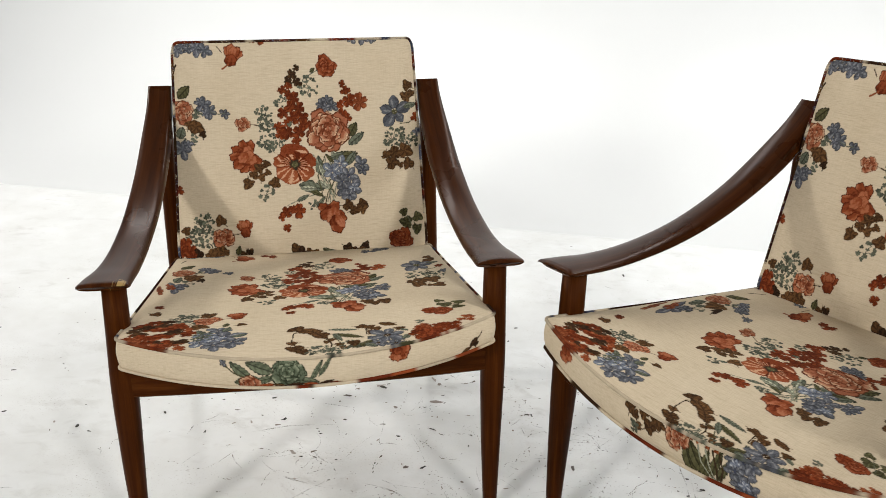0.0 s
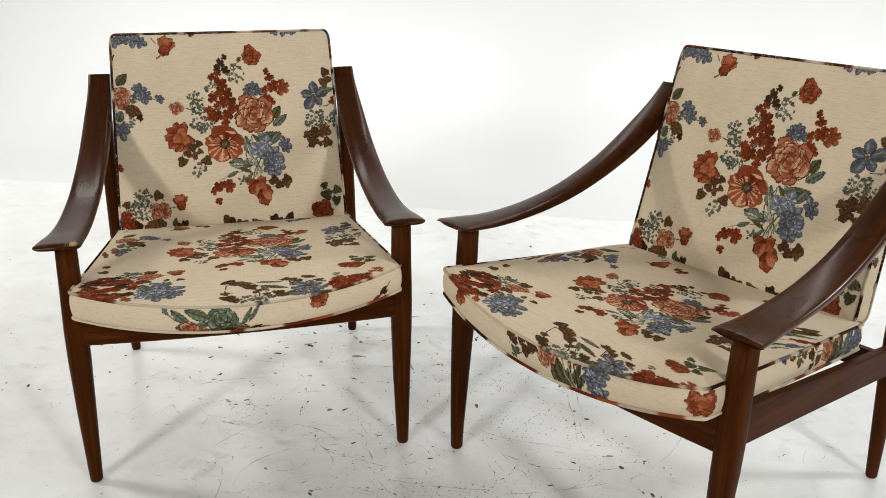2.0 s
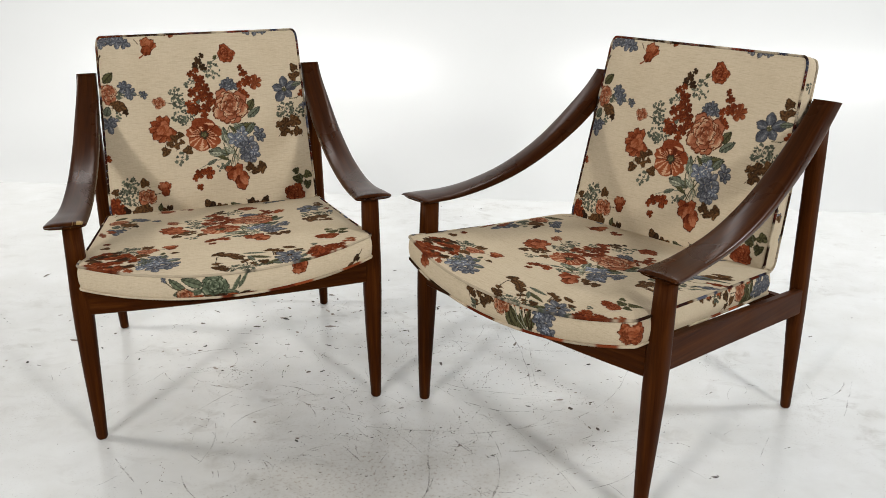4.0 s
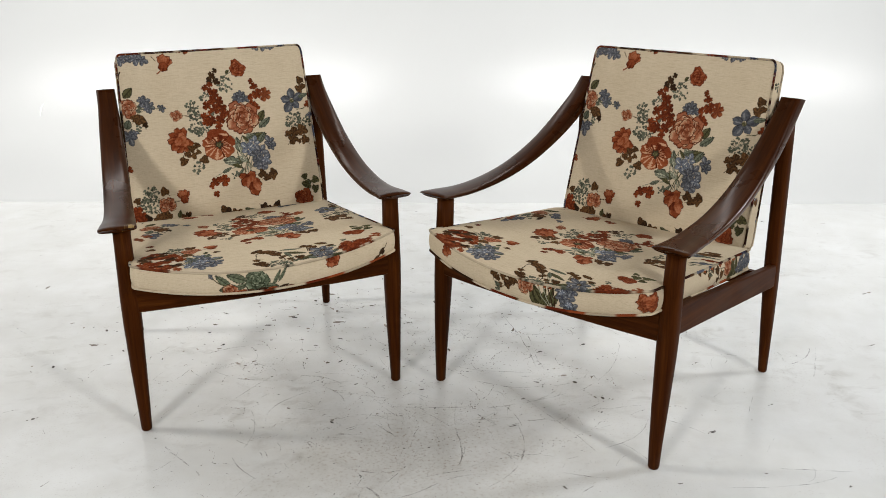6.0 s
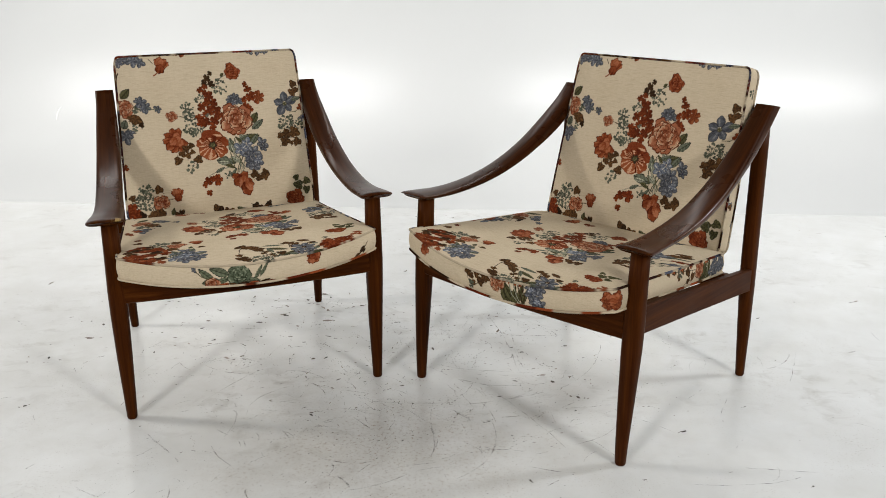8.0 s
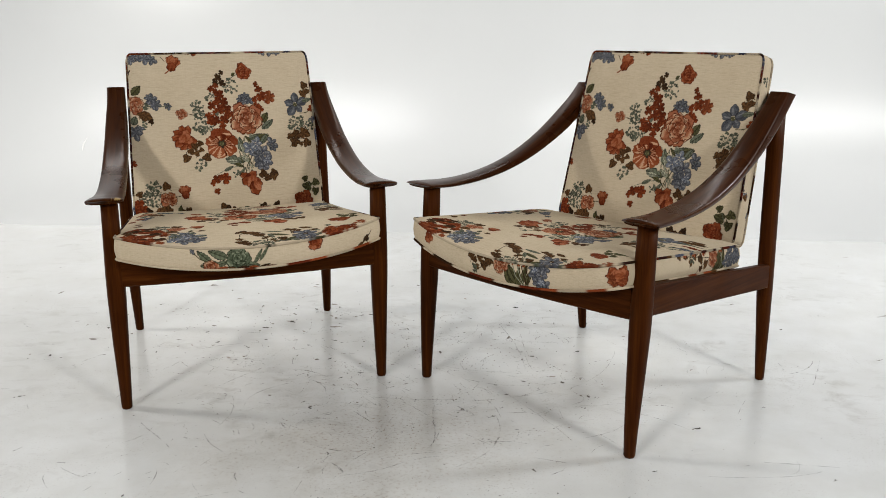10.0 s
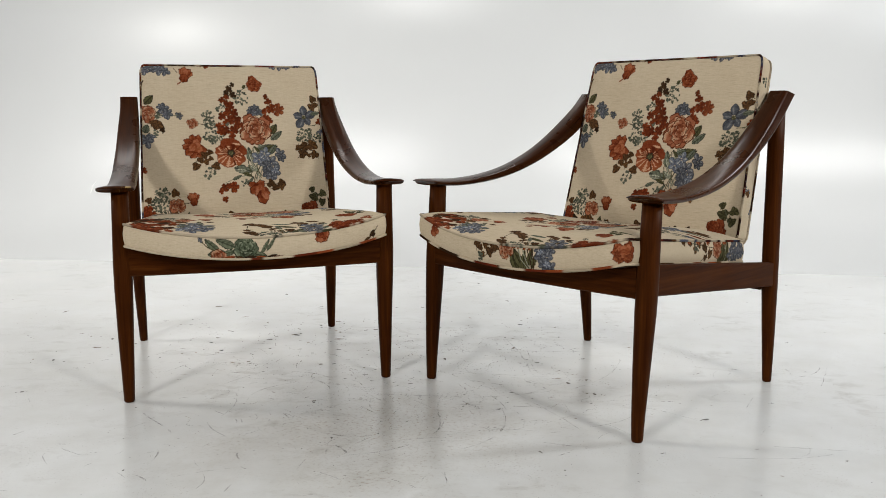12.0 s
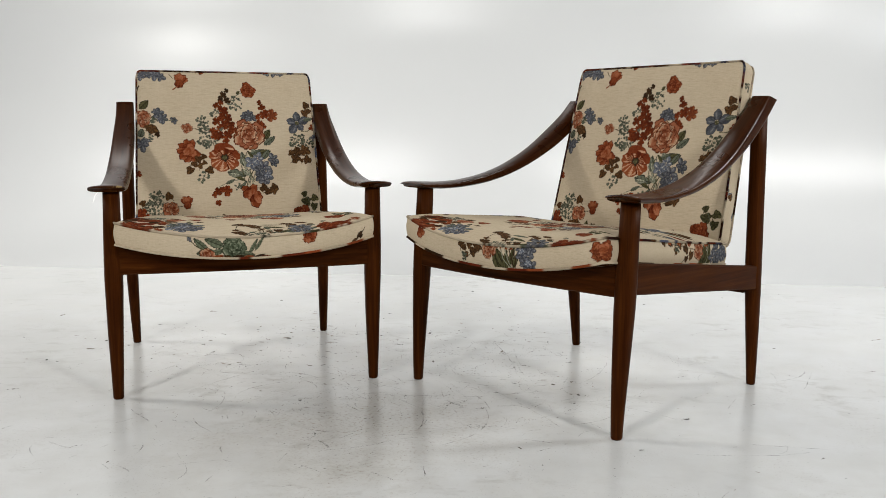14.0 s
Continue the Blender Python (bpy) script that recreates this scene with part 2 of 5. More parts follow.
class Cloth:
    """A sheet of cloth on which motifs are drawn; u runs to the right, v upward, in metres."""

    def __init__(self, u0, u1, v0, v1, cell=0.0008, seed=1):
        self.u0, self.v0, self.cell = u0, v0, cell
        self.h, self.w = int((v1 - v0) / cell) + 2, int((u1 - u0) / cell) + 2
        self.rgb = np.empty((self.h, self.w, 3), np.float32)
        self.rgb[:] = CREAM
        self.rng = np.random.default_rng(seed)
        n = self.rng.normal(0, 1, (self.h, self.w)).astype(np.float32)
        for _ in range(2):
            n = (n + np.roll(n, 1, 0) + np.roll(n, 1, 1) + np.roll(n, -1, 0) + np.roll(n, -1, 1)) / 5
        self.fray = n / n.std()

    def window(self, u, v, r):
        j0, j1 = max(0, int((u - r - self.u0) / self.cell)), min(self.w, int((u + r - self.u0) / self.cell) + 2)
        i0, i1 = max(0, int((v - r - self.v0) / self.cell)), min(self.h, int((v + r - self.v0) / self.cell) + 2)
        if j1 <= j0 or i1 <= i0:
            return None
        x = self.u0 + np.arange(j0, j1) * self.cell - u
        y = self.v0 + np.arange(i0, i1) * self.cell - v
        x, y = np.meshgrid(x, y)
        return (slice(i0, i1), slice(j0, j1)), x, y, self.fray[i0:i1, j0:j1]

    def lay(self, where, mask, color):
        area = self.rgb[where]
        area[mask] = color[mask] if isinstance(color, np.ndarray) and color.ndim == 3 else color

    def shade(self, a, b, f):
        f = np.clip(f, 0, 1)[..., None]
        return (np.array(a, np.float32) * (1 - f) + np.array(b, np.float32) * f).astype(np.float32)

    def floret(self, u, v, r, pal, n=4, turn=None, eye=None):
        """A small flat flower of n petals; three tones give pointed petals with pale ribs and a dark rim."""
        got = self.window(u, v, r * 1.3)
        turn = self.rng.uniform(0, 6.28) if turn is None else radians(turn)
        tint = self.rng.uniform(0.86, 1.1)
        if got is None:
            return
        w, x, y, fray = got
        d, a = np.hypot(x, y), np.arctan2(y, x) - turn
        k = np.rint(a * n / 6.2832)
        off = (a * n / 6.2832 - k) * 2  # -1..1 over one petal
        long = 1 + 0.16 * np.sin(2.4 * k + u * 1900)
        pal = [np.array(c, np.float32) * tint for c in pal]
        if len(pal) == 2:
            edge = r * long * (0.46 + 0.58 * (1 - off * off) ** 0.6 - 0.12 * np.exp(-((off / 0.22) ** 2))) + 0.0004 * fray
            inside = d < edge
            f = d / edge
            self.lay(w, inside, self.shade(pal[0], pal[1], 0.35 + 0.9 * np.sin(3 * off + k * 1.3) * f + 0.25 * fray))
            self.lay(w, inside & (np.abs(off) > 0.86) & (f > 0.25), pal[0] * 0.72)
            self.lay(w, inside & (np.abs(off) < 0.1) & (f < 0.6), pal[0] * 0.85)
        else:
            edge = r * 1.08 * long * (0.44 + 0.56 * (1 - np.abs(off)) ** 0.5) + 0.0003 * fray
            inside = d < edge
            f = d / edge
            self.lay(w, inside, self.shade(pal[0], pal[1], 0.5 + 0.5 * (off > -0.2) + 0.25 * fray))
            self.lay(w, inside & (np.abs(off - 0.3) < 0.14 + 0.05 * fray) & (f > 0.3) & (f < 0.8), pal[2])
            self.lay(w, inside & ((d > edge - 0.0009) | (np.abs(off) > 0.9)), pal[0] * 0.85)
        if eye:
            self.lay(w, d < r * 0.2 + 0.0004 * fray, eye)
            self.lay(w, (d < r * 0.24) & (fray > 0.9), CREAM)

    def ivy(self, u, v, r, color, turn=None):
        """A leaf of three pointed lobes on a short stalk."""
        turn = self.rng.uniform(0, 6.28) if turn is None else radians(turn)
        got = self.window(u, v, r * 1.4)
        if got is None:
            return
        w, x, y, fray = got
        d, a = np.hypot(x, y), np.arctan2(y, x) - turn
        edge = r * (0.86 + 0.15 * np.cos(3 * a) + 0.10 * np.cos(a) + 0.07 * np.cos(5 * a + 1)) + 0.0004 * fray
        c = np.array(color, np.float32) * self.rng.uniform(0.85, 1.12)
        self.lay(w, d < edge, self.shade(c * 0.72, c * 1.18, 0.5 + 0.5 * np.sin(a * 5 + d / r * 3) + 0.3 * fray))
        self.lay(w, (np.abs(np.sin(1.5 * a)) < 0.09) & (d < edge * 0.8) & (d > r * 0.12), c * 1.45)
        self.stem([(u, v), (u - 1.25 * r * math.cos(turn + 0.5), v - 1.25 * r * math.sin(turn + 0.5))], 0.0011, c * 0.8)

    def leaf(self, u, v, length, width, turn, color):
        """A pointed leaf with a pale midrib."""
        got = self.window(u, v, length * 0.62)
        if got is None:
            return
        w, x, y, fray = got
        c, s = math.cos(radians(turn)), math.sin(radians(turn))
        p, q = (c * x + s * y) / (length / 2), (-s * x + c * y) / (width / 2)
        half = np.clip(1 - p * p, 0, 1) ** 0.8 * (1 - 0.25 * p)
        inside = (np.abs(p) < 1) & (np.abs(q) < half + 0.06 * fray)
        col = np.array(color, np.float32)
        vein = np.sin(p * 14 + np.abs(q) * 5)
        self.lay(w, inside, self.shade(col * 0.72, col * 1.18, 0.5 + 0.35 * vein + 0.4 * (q > 0) + 0.15 * fray))
        self.lay(w, inside & ((np.abs(q) < 0.1) | (np.abs(q) > half - 0.14)), col * 0.6)

    def stem(self, pts, width, color):
        pts = np.array(pts, float)
        for a, b in zip(pts[:-1], pts[1:]):
            mid, span = (a + b) / 2, b - a
            r = np.hypot(*span) / 2 + width * 2
            got = self.window(*mid, r)
            if got is None:
                continue
            w, x, y, fray = got
            x, y = x + mid[0] - a[0], y + mid[1] - a[1]
            t = np.clip((x * span[0] + y * span[1]) / (span @ span + 1e-12), 0, 1)
            self.lay(w, np.hypot(x - t * span[0], y - t * span[1]) < width / 2 + 0.0002 * fray, color)

    def spray(self, u, v, r, color, n=26, dot=0.0029):
        """Fine branching twigs with tiny leaves."""
        for k in range(max(3, n // 6)):
            a = self.rng.uniform(0, 6.28)
            tip = (u + r * math.cos(a) * 0.85, v + r * math.sin(a) * 0.85)
            self.stem([(u, v - r * 0.3), ((u + tip[0]) / 2, (v + tip[1]) / 2), tip], 0.0011, np.array(color, np.float32) * 0.8)
        for k in range(n):
            a, d = self.rng.uniform(0, 6.28), r * math.sqrt(self.rng.uniform(0.02, 1))
            c = np.array(color, np.float32) * self.rng.uniform(0.8, 1.25)
            self.floret(u + d * math.cos(a), v + d * math.sin(a), dot * self.rng.uniform(0.8, 1.5), (tuple(c * 0.85), tuple(c)), 3)

    def petal(self, u, v, r, turn, pal, wide=0.9, rim=0.5):
        """One petal whose tip points along turn (radians): dark at its base, light at its rim, with a dark outline."""
        got = self.window(u, v, r * 1.15)
        if got is None:
            return
        w, x, y, fray = got
        c, s = math.cos(turn), math.sin(turn)
        p, q = (c * x + s * y) / r, (-s * x + c * y) / (r * wide)
        scallop = 1 + 0.07 * np.sin(6 * np.arctan2(q, p) + u * 900) + 0.025 * fray
        d = np.hypot(p, q) / scallop
        inside = d < 1
        f = 0.5 + 0.5 * p
        self.lay(w, inside, self.shade(pal[0], pal[1], 1.5 * f - 0.1 + 0.22 * fray + 0.25 * np.sin(q * 9)))
        lit = inside & (f > 0.5) & (d > 0.45) & (np.sin(q * 3.2 + u * 700) + 0.12 * fray > 0.9 - 2 * rim)
        self.lay(w, lit, self.shade(pal[1], pal[2], 2.6 * (d - 0.45) + 0.12 * fray))
        self.lay(w, inside & (d > 0.9), np.array(pal[0], np.float32) * 0.9)

    def rose(self, u, v, r, pal, rings=4, petals=7, turn=None, squash=1.0, streak=0.5):
        """A full bloom: rings of overlapping petals. pal: dark, middle, light."""
        turn = self.rng.uniform(0, 6.28) if turn is None else radians(turn)
        for k in range(rings):
            n = max(3, petals - 1.6 * k)
            n = int(round(n))
            pr = r * (0.40 - 0.045 * k) if rings > 2 else r * 0.5
            d = (r - pr) * (1 - k / (rings - 0.35))
            lift = 0.16 * r * k / rings
            for j in range(n):
                a = turn + k * 0.8 + 6.283 * (j + 0.3 * math.sin(5 * j + k) + 0.2 * self.rng.normal()) / n
                size = pr * (1 + 0.22 * math.sin(3 * j + 2 * k)) * self.rng.uniform(0.85, 1.2)
                e = d * self.rng.uniform(0.82, 1.06)
                tones = (pal[0], pal[1], pal[2] if k else pal[1]) if rings > 3 and j % 3 else pal
                self.petal(u + e * math.cos(a), v + lift + e * math.sin(a) * squash, size, a + 0.5 * self.rng.normal(), tones, self.rng.uniform(0.8, 1.25), streak)
        for off in (0.0, 2.2, 4.1):
            self.petal(u + r * 0.1 * math.cos(turn + off), v + r * 0.1 * math.sin(turn + off), r * 0.15, turn + off, pal, 0.9, streak)

    def cluster(self, u, v, ru, rv, n, r, pals, petals=4):
        """Many florets crowded into an oval."""
        for _ in range(n):
            a, d = self.rng.uniform(0, 6.28), math.sqrt(self.rng.uniform(0, 1))
            self.floret(u + ru * d * math.cos(a), v + rv * d * math.sin(a), r * self.rng.uniform(0.75, 1.2), pals[self.rng.integers(len(pals))], petals)

    def poppy(self, u, v, r, pal, center, n=5, turn=20, squash=1.0):
        """An open flower with streaked petals round a dark eye."""
        got = self.window(u, v, r * 1.25)
        if got is None:
            return
        w, x, y, fray = got
        y = y / squash
        d, a = np.hypot(x, y), np.arctan2(y, x) - radians(turn)
        a = a + 0.35 * np.sin(2 * a + 1.0)  # petals of uneven width
        wave = np.abs(np.cos(n * a / 2))
        edge = r * (0.84 + 0.17 * wave**0.7 + 0.03 * np.sin(11 * a + 2 * np.sin(3 * a))) + 0.0004 * fray
        inside = d < edge
        f = d / edge
        low = np.clip(0.45 - 0.9 * y / r - 0.3 * x / r, 0, 1)  # the lower petals are paler
        lines = np.sin(a * 17 + 2.5 * np.sin(3 * a) + 0.4 * fray)
        self.lay(w, inside, self.shade(pal[0], pal[1], 0.15 + 0.75 * low + 0.25 * f + 0.15 * fray))
        self.lay(w, inside & (lines < -0.55) & (f < 0.62) & (low < 0.6), np.array(pal[0], np.float32) * 0.8)
        self.lay(w, inside & (lines > 0.6) & (f > 0.27) & (f < 0.45 + 0.5 * low), pal[2])
        self.lay(w, inside & (np.sin(4.5 * a + 5 * f) > 0.93) & (f > 0.66) & (f < 0.9), pal[2])
        self.lay(w, inside & (wave < 0.10) & (f > 0.35), np.array(pal[0], np.float32) * 0.8)
        self.lay(w, d < r * (0.24 + 0.05 * np.sin(9 * a)) + 0.0008 * fray, np.array((52, 44, 34), np.float32))
        self.lay(w, d < r * 0.15 + 0.0008 * fray, center)
        self.lay(w, (d < r * 0.12) & (fray > 0.3), np.array(center, np.float32) * 1.6)

    def tulip(self, u, v, r, pal, turn=90):
        """A half-open bud: narrow petals that fan out along turn, the middle one before the others."""
        light = (pal[1], pal[2], pal[2])
        for off, size, wide, cols in ((48, 0.62, 0.55, pal), (-48, 0.62, 0.55, pal), (22, 0.7, 0.55, light), (-20, 0.66, 0.5, pal), (4, 0.55, 0.6, light)):
            a = radians(turn + off)
            self.petal(u + 0.38 * r * math.cos(a), v + 0.38 * r * math.sin(a), r * size, a, cols, wide, 0.3)
        a = radians(turn)
        self.petal(u - 0.25 * r * math.cos(a), v - 0.25 * r * math.sin(a), r * 0.5, a, (pal[0], pal[1], pal[1]), 1.0, 0.2)

    def carnation(self, u, v, r, pal, turn=0):
        """Broad ragged petals round the back, two paler ones before them."""
        for k, off in enumerate((-130, 130, -95, 95, -55, 55, -20, 22)):
            a = radians(turn + 180 + off)
            self.petal(u + 0.5 * r * math.cos(a), v + 0.5 * r * math.sin(a), r * 0.48, a, pal, 0.62 + 0.1 * (k % 2), 0.15)
        for off, d in ((-60, 0.3), (50, 0.28), (0, 0.1), (180, 0.2)):
            a = radians(turn + off)
            self.petal(u + d * r * math.cos(a), v + d * r * math.sin(a), r * 0.36, a + 0.5, (pal[1], pal[2], pal[2]), 0.8, 0.4)

    def soften(self):
        """Darkens the outlines of the motifs and lets the dyes run into each other a little."""
        c = self.rgb
        dyed = np.abs(c - np.array(CREAM, np.float32)).sum(-1) > 45
        inner = dyed.copy()
        for shift, axis in ((1, 0), (-1, 0), (1, 1), (-1, 1)):
            inner &= np.roll(dyed, shift, axis)
        c[dyed] *= 0.95
        c[dyed & ~inner & (self.fray > -0.9)] *= 0.66
        c[1:-1, 1:-1] = (4 * c[1:-1, 1:-1] + c[:-2, 1:-1] + c[2:, 1:-1] + c[1:-1, :-2] + c[1:-1, 2:]) / 8
        return self

    def color_at(self, u, v):
        """Linear colour of the cloth at arrays of places."""
        j = np.clip(np.rint((u - self.u0) / self.cell).astype(int), 0, self.w - 1)
        i = np.clip(np.rint((v - self.v0) / self.cell).astype(int), 0, self.h - 1)
        c = self.rgb[i, j] / 255.0
        return np.where(c < 0.04045, c / 12.92, ((c + 0.055) / 1.055) ** 2.4)


REDS, RUSTS, ROSES, BLUES, BROWNS = ((95, 40, 20), (136, 64, 34)), ((118, 56, 31), (160, 90, 56)), (DARK_RED, SALMON, PEACH), ((62, 63, 69), (100, 102, 109), (140, 140, 141)), (UMBER, BROWN)
POPPY = ((108, 44, 22), (150, 80, 50), (205, 160, 126))
PINKS, WARM, PALES = ((104, 50, 30), (160, 98, 70), (210, 172, 138)), ((88, 36, 18), (134, 66, 38), (166, 100, 68)), ((78, 83, 98), (134, 140, 152), (206, 204, 196))


def floral_print(c):
    """One repeat of the bouquet print, round the eye of the large poppy."""
    # stems and leaves of the large bouquet
    c.stem([(0.0703, 0.2028), (0.0424, 0.1886), (0.0237, 0.1771), (0.0136, 0.1564)], 0.0016, SAGE)
    c.stem([(0.036, 0.0168), (0.0488, -0.0264), (0.0739, -0.0705)], 0.0022, PALE_SAGE)
    c.stem([(0.0599, 0.0098), (0.0576, -0.0329), (0.08, -0.0708)], 0.0022, SAGE)
    c.stem([(0.1022, 0.002), (0.0664, -0.0394), (0.0768, -0.0738)], 0.0018, DEEP_GREEN)
    c.stem([(-0.0917, 0.0867), (-0.0713, 0.0812), (-0.057, 0.0717)], 0.0016, BROWN)
    c.stem([(-0.0243, -0.0873), (0.0067, -0.0735), (0.0375, -0.0658)], 0.0018, PALE_SAGE)
    c.leaf(0.121, 0.0684, 0.0335, 0.0207, 60, DEEP_GREEN)
    c.leaf(0.128, 0.0486, 0.0427, 0.0183, 38, SAGE)
    c.leaf(0.1028, 0.0129, 0.0549, 0.0207, 10, DEEP_GREEN)
    c.leaf(0.0292, -0.0501, 0.0549, 0.0244, -12, SAGE)
    c.leaf(0.0469, -0.005, 0.0427, 0.0183, 95, SAGE)
    c.leaf(0.0568, -0.0482, 0.0366, 0.0122, -35, PALE_SAGE)
    c.leaf(0.0098, -0.0725, 0.03, 0.0096, 25, SAGE)
    c.leaf(0.0842, 0.0088, 0.0427, 0.0146, -60, PALE_SAGE)
    c.leaf(0.1148, 0.0075, 0.0366, 0.0159, 55, SAGE)
    c.leaf(0.0427, 0.1946, 0.0144, 0.0084, 40, DEEP_GREEN)
    c.stem([(0.0841, 0.0057), (0.0646, -0.0394), (0.0668, -0.0887)], 0.0019, PALE_SAGE)
    c.stem([(0.1108, -0.0107), (0.0813, -0.0462), (0.0699, -0.0889)], 0.0019, PALE_SAGE)
    c.stem([(0.0602, 0.0158), (0.0427, -0.0262), (0.0522, -0.0757)], 0.0019, DEEP_GREEN)
    c.stem([(0.0417, 0.0105), (0.0573, -0.039), (0.0791, -0.0893)], 0.0019, PALE_SAGE)
    c.stem([(0.0754, 0.0153), (0.0755, -0.0398), (0.061, -0.0823)], 0.0019, SAGE)
    c.stem([(0.0955, -0.01), (0.062, -0.0639), (0.0543, -0.0942)], 0.0019, DEEP_GREEN)
    c.leaf(0.0513, -0.0143, 0.0342, 0.0098, 110, PALE_SAGE)
    c.leaf(0.0845, 0.0136, 0.0366, 0.0122, 20, SAGE)
    c.leaf(0.068, -0.0089, 0.0305, 0.0085, 75, PALE_SAGE)
    c.leaf(0.0377, -0.0628, 0.0366, 0.011, -30, DEEP_GREEN)
    c.leaf(0.069, 0.0094, 0.0244, 0.0085, 130, DEEP_GREEN)
    c.leaf(0.0476, -0.0816, 0.0305, 0.0085, 50, SAGE)
    c.leaf(0.023, -0.0528, 0.0366, 0.0134, -5, PALE_SAGE)
    # sprays
    c.spray(0.0349, 0.1618, 0.0228, SAGE, 26)
    c.spray(-0.0267, 0.1319, 0.012, SAGE, 12)
    c.spray(-0.0641, 0.102, 0.0212, SAGE, 28)
    c.spray(-0.0568, 0.0747, 0.0177, SAGE, 24)
    c.spray(-0.0645, 0.0461, 0.0144, SAGE, 18)
    c.spray(-0.0348, 0.0438, 0.0156, SAGE, 18)
    c.spray(-0.0677, -0.0578, 0.0168, SAGE, 16)
    c.spray(0.0303, -0.0869, 0.0108, SAGE, 12)
    c.spray(-0.0504, 0.0323, 0.0108, SAGE, 12)
    # red spire
    c.floret(0.01, 0.1995, 0.0072, BROWNS)
    c.floret(0.0004, 0.1866, 0.0106, BROWNS)
    c.floret(-0.0081, 0.1737, 0.0094, BROWNS)
    c.floret(0.0095, 0.1697, 0.0108, BROWNS)
    c.floret(-0.0224, 0.1544, 0.0104, REDS)
    c.floret(-0.01, 0.1631, 0.0086, REDS)
    c.floret(0.0004, 0.1358, 0.0147, REDS)
    c.floret(-0.0108, 0.1481, 0.0098, REDS)
    c.floret(-0.0221, 0.1078, 0.0135, REDS)
    c.floret(-0.0076, 0.1199, 0.012, REDS)
    c.floret(0.0101, 0.1157, 0.0147, REDS)
    c.floret(0.0192, 0.0962, 0.0122, REDS)
    c.floret(-0.0006, 0.0968, 0.0135, REDS)
    c.floret(-0.0339, 0.0799, 0.011, REDS)
    c.floret(-0.0155, 0.0661, 0.0147, REDS)
    c.floret(0.0085, 0.0664, 0.0159, REDS)
    c.floret(-0.0307, 0.063, 0.0122, REDS)
    c.floret(0.0028, 0.0496, 0.011, REDS)
    c.floret(0.0274, 0.0808, 0.011, REDS)
    c.floret(-0.0143, 0.0883, 0.011, REDS)
    c.floret(0.0184, 0.0811, 0.011, REDS)
    c.spray(-0.0102, 0.0863, 0.0048, SAGE, 5)
    c.floret(0.1034, 0.1647, 0.0078, REDS)
    c.floret(0.1099, 0.1495, 0.011, REDS)
    c.floret(0.1149, 0.1282, 0.0159, REDS)
    c.floret(0.0962, 0.1209, 0.0098, REDS)
    c.floret(0.11, 0.0931, 0.0122, REDS)
    c.floret(0.1026, 0.1025, 0.011, REDS)
    c.floret(0.1392, 0.1256, 0.0183, RUSTS, 5)
    # blue behind the peony
    c.floret(0.0568, 0.1221, 0.0122, BLUES, 5)
    c.floret(0.0694, 0.1308, 0.0122, BLUES, 5)
    c.floret(0.0809, 0.1195, 0.0122, BLUES, 5)
    c.floret(0.0668, 0.1157, 0.0096, BLUES, 5)
    # great blooms
    c.rose(0.0689, 0.0642, 0.05, PINKS, 5, 9, squash=0.95, streak=0.55)
    c.poppy(-0.0043, -0.001, 0.0444, POPPY, DEEP_GREEN, 5, 20)
    c.carnation(-0.1029, 0.0193, 0.0366, WARM, 20)
    c.rose(0.0702, 0.2017, 0.024, WARM, 3, 6, squash=1, streak=0.3)
    c.rose(-0.1066, 0.0855, 0.0165, PINKS, 3, 5, squash=1, streak=0.5)
    c.ivy(-0.0765, -0.0059, 0.0117, BROWN)
    c.ivy(-0.0904, -0.0186, 0.0104, BROWN)
    c.ivy(-0.0641, 0.0027, 0.0092, BROWN)
    c.ivy(-0.1022, -0.0362, 0.013, BROWN)
    c.ivy(-0.0748, -0.0259, 0.0099, BROWN)
    c.ivy(-0.0467, -0.0375, 0.0132, BROWN)
    c.ivy(-0.0622, -0.0156, 0.0079, BROWN)
    # blue flowers and their leaves
    c.floret(0.0736, -0.0184, 0.0207, PALES, 5, eye=SLATE)
    c.floret(0.0908, -0.005, 0.0174, PALES, 5, eye=SLATE)
    c.floret(0.1068, -0.029, 0.0207, BLUES, 5, eye=NAVY)
    c.floret(0.1356, -0.0068, 0.0174, BLUES, 5, eye=NAVY)
    c.floret(0.1381, -0.018, 0.0124, BLUES, 5, eye=NAVY)
    c.floret(0.0962, -0.0562, 0.0171, BLUES, 5, eye=NAVY)
    c.floret(0.1145, -0.0588, 0.022, BLUES, 5, eye=NAVY)
    c.floret(0.0939, -0.0407, 0.0159, BLUES, 5, eye=NAVY)
    c.floret(0.1077, -0.0709, 0.0149, BLUES, 5, eye=NAVY)
    c.floret(0.119, -0.0542, 0.0112, PALES, 5)
    c.ivy(0.1035, -0.0924, 0.0136, BROWN)
    c.ivy(0.1153, -0.1034, 0.0123, BROWN)
    c.ivy(0.1332, -0.0919, 0.0136, BROWN)
    c.ivy(0.1339, -0.1031, 0.0095, BROWN)
    # blooms below
    c.petal(0.0535, -0.0971, 0.015, 2.618, WARM, 0.7, 0.2)
    c.petal(0.0719, -0.0948, 0.016, 0.698, WARM, 0.7, 0.2)
    c.petal(0.0618, -0.1087, 0.02, 3.491, WARM, 0.75, 0.2)
    c.petal(0.0824, -0.1142, 0.019, -0.698, WARM, 0.7, 0.2)
    c.petal(0.0709, -0.1136, 0.021, -1.745, (RUST, SALMON, SALMON), 0.7, 0.2)
    c.petal(0.0783, -0.1318, 0.02, -1.309, WARM, 0.8, 0.2)
    c.petal(0.0849, -0.1255, 0.0153, -1.047, (RUST, SALMON, SALMON), 0.6, 0.2)

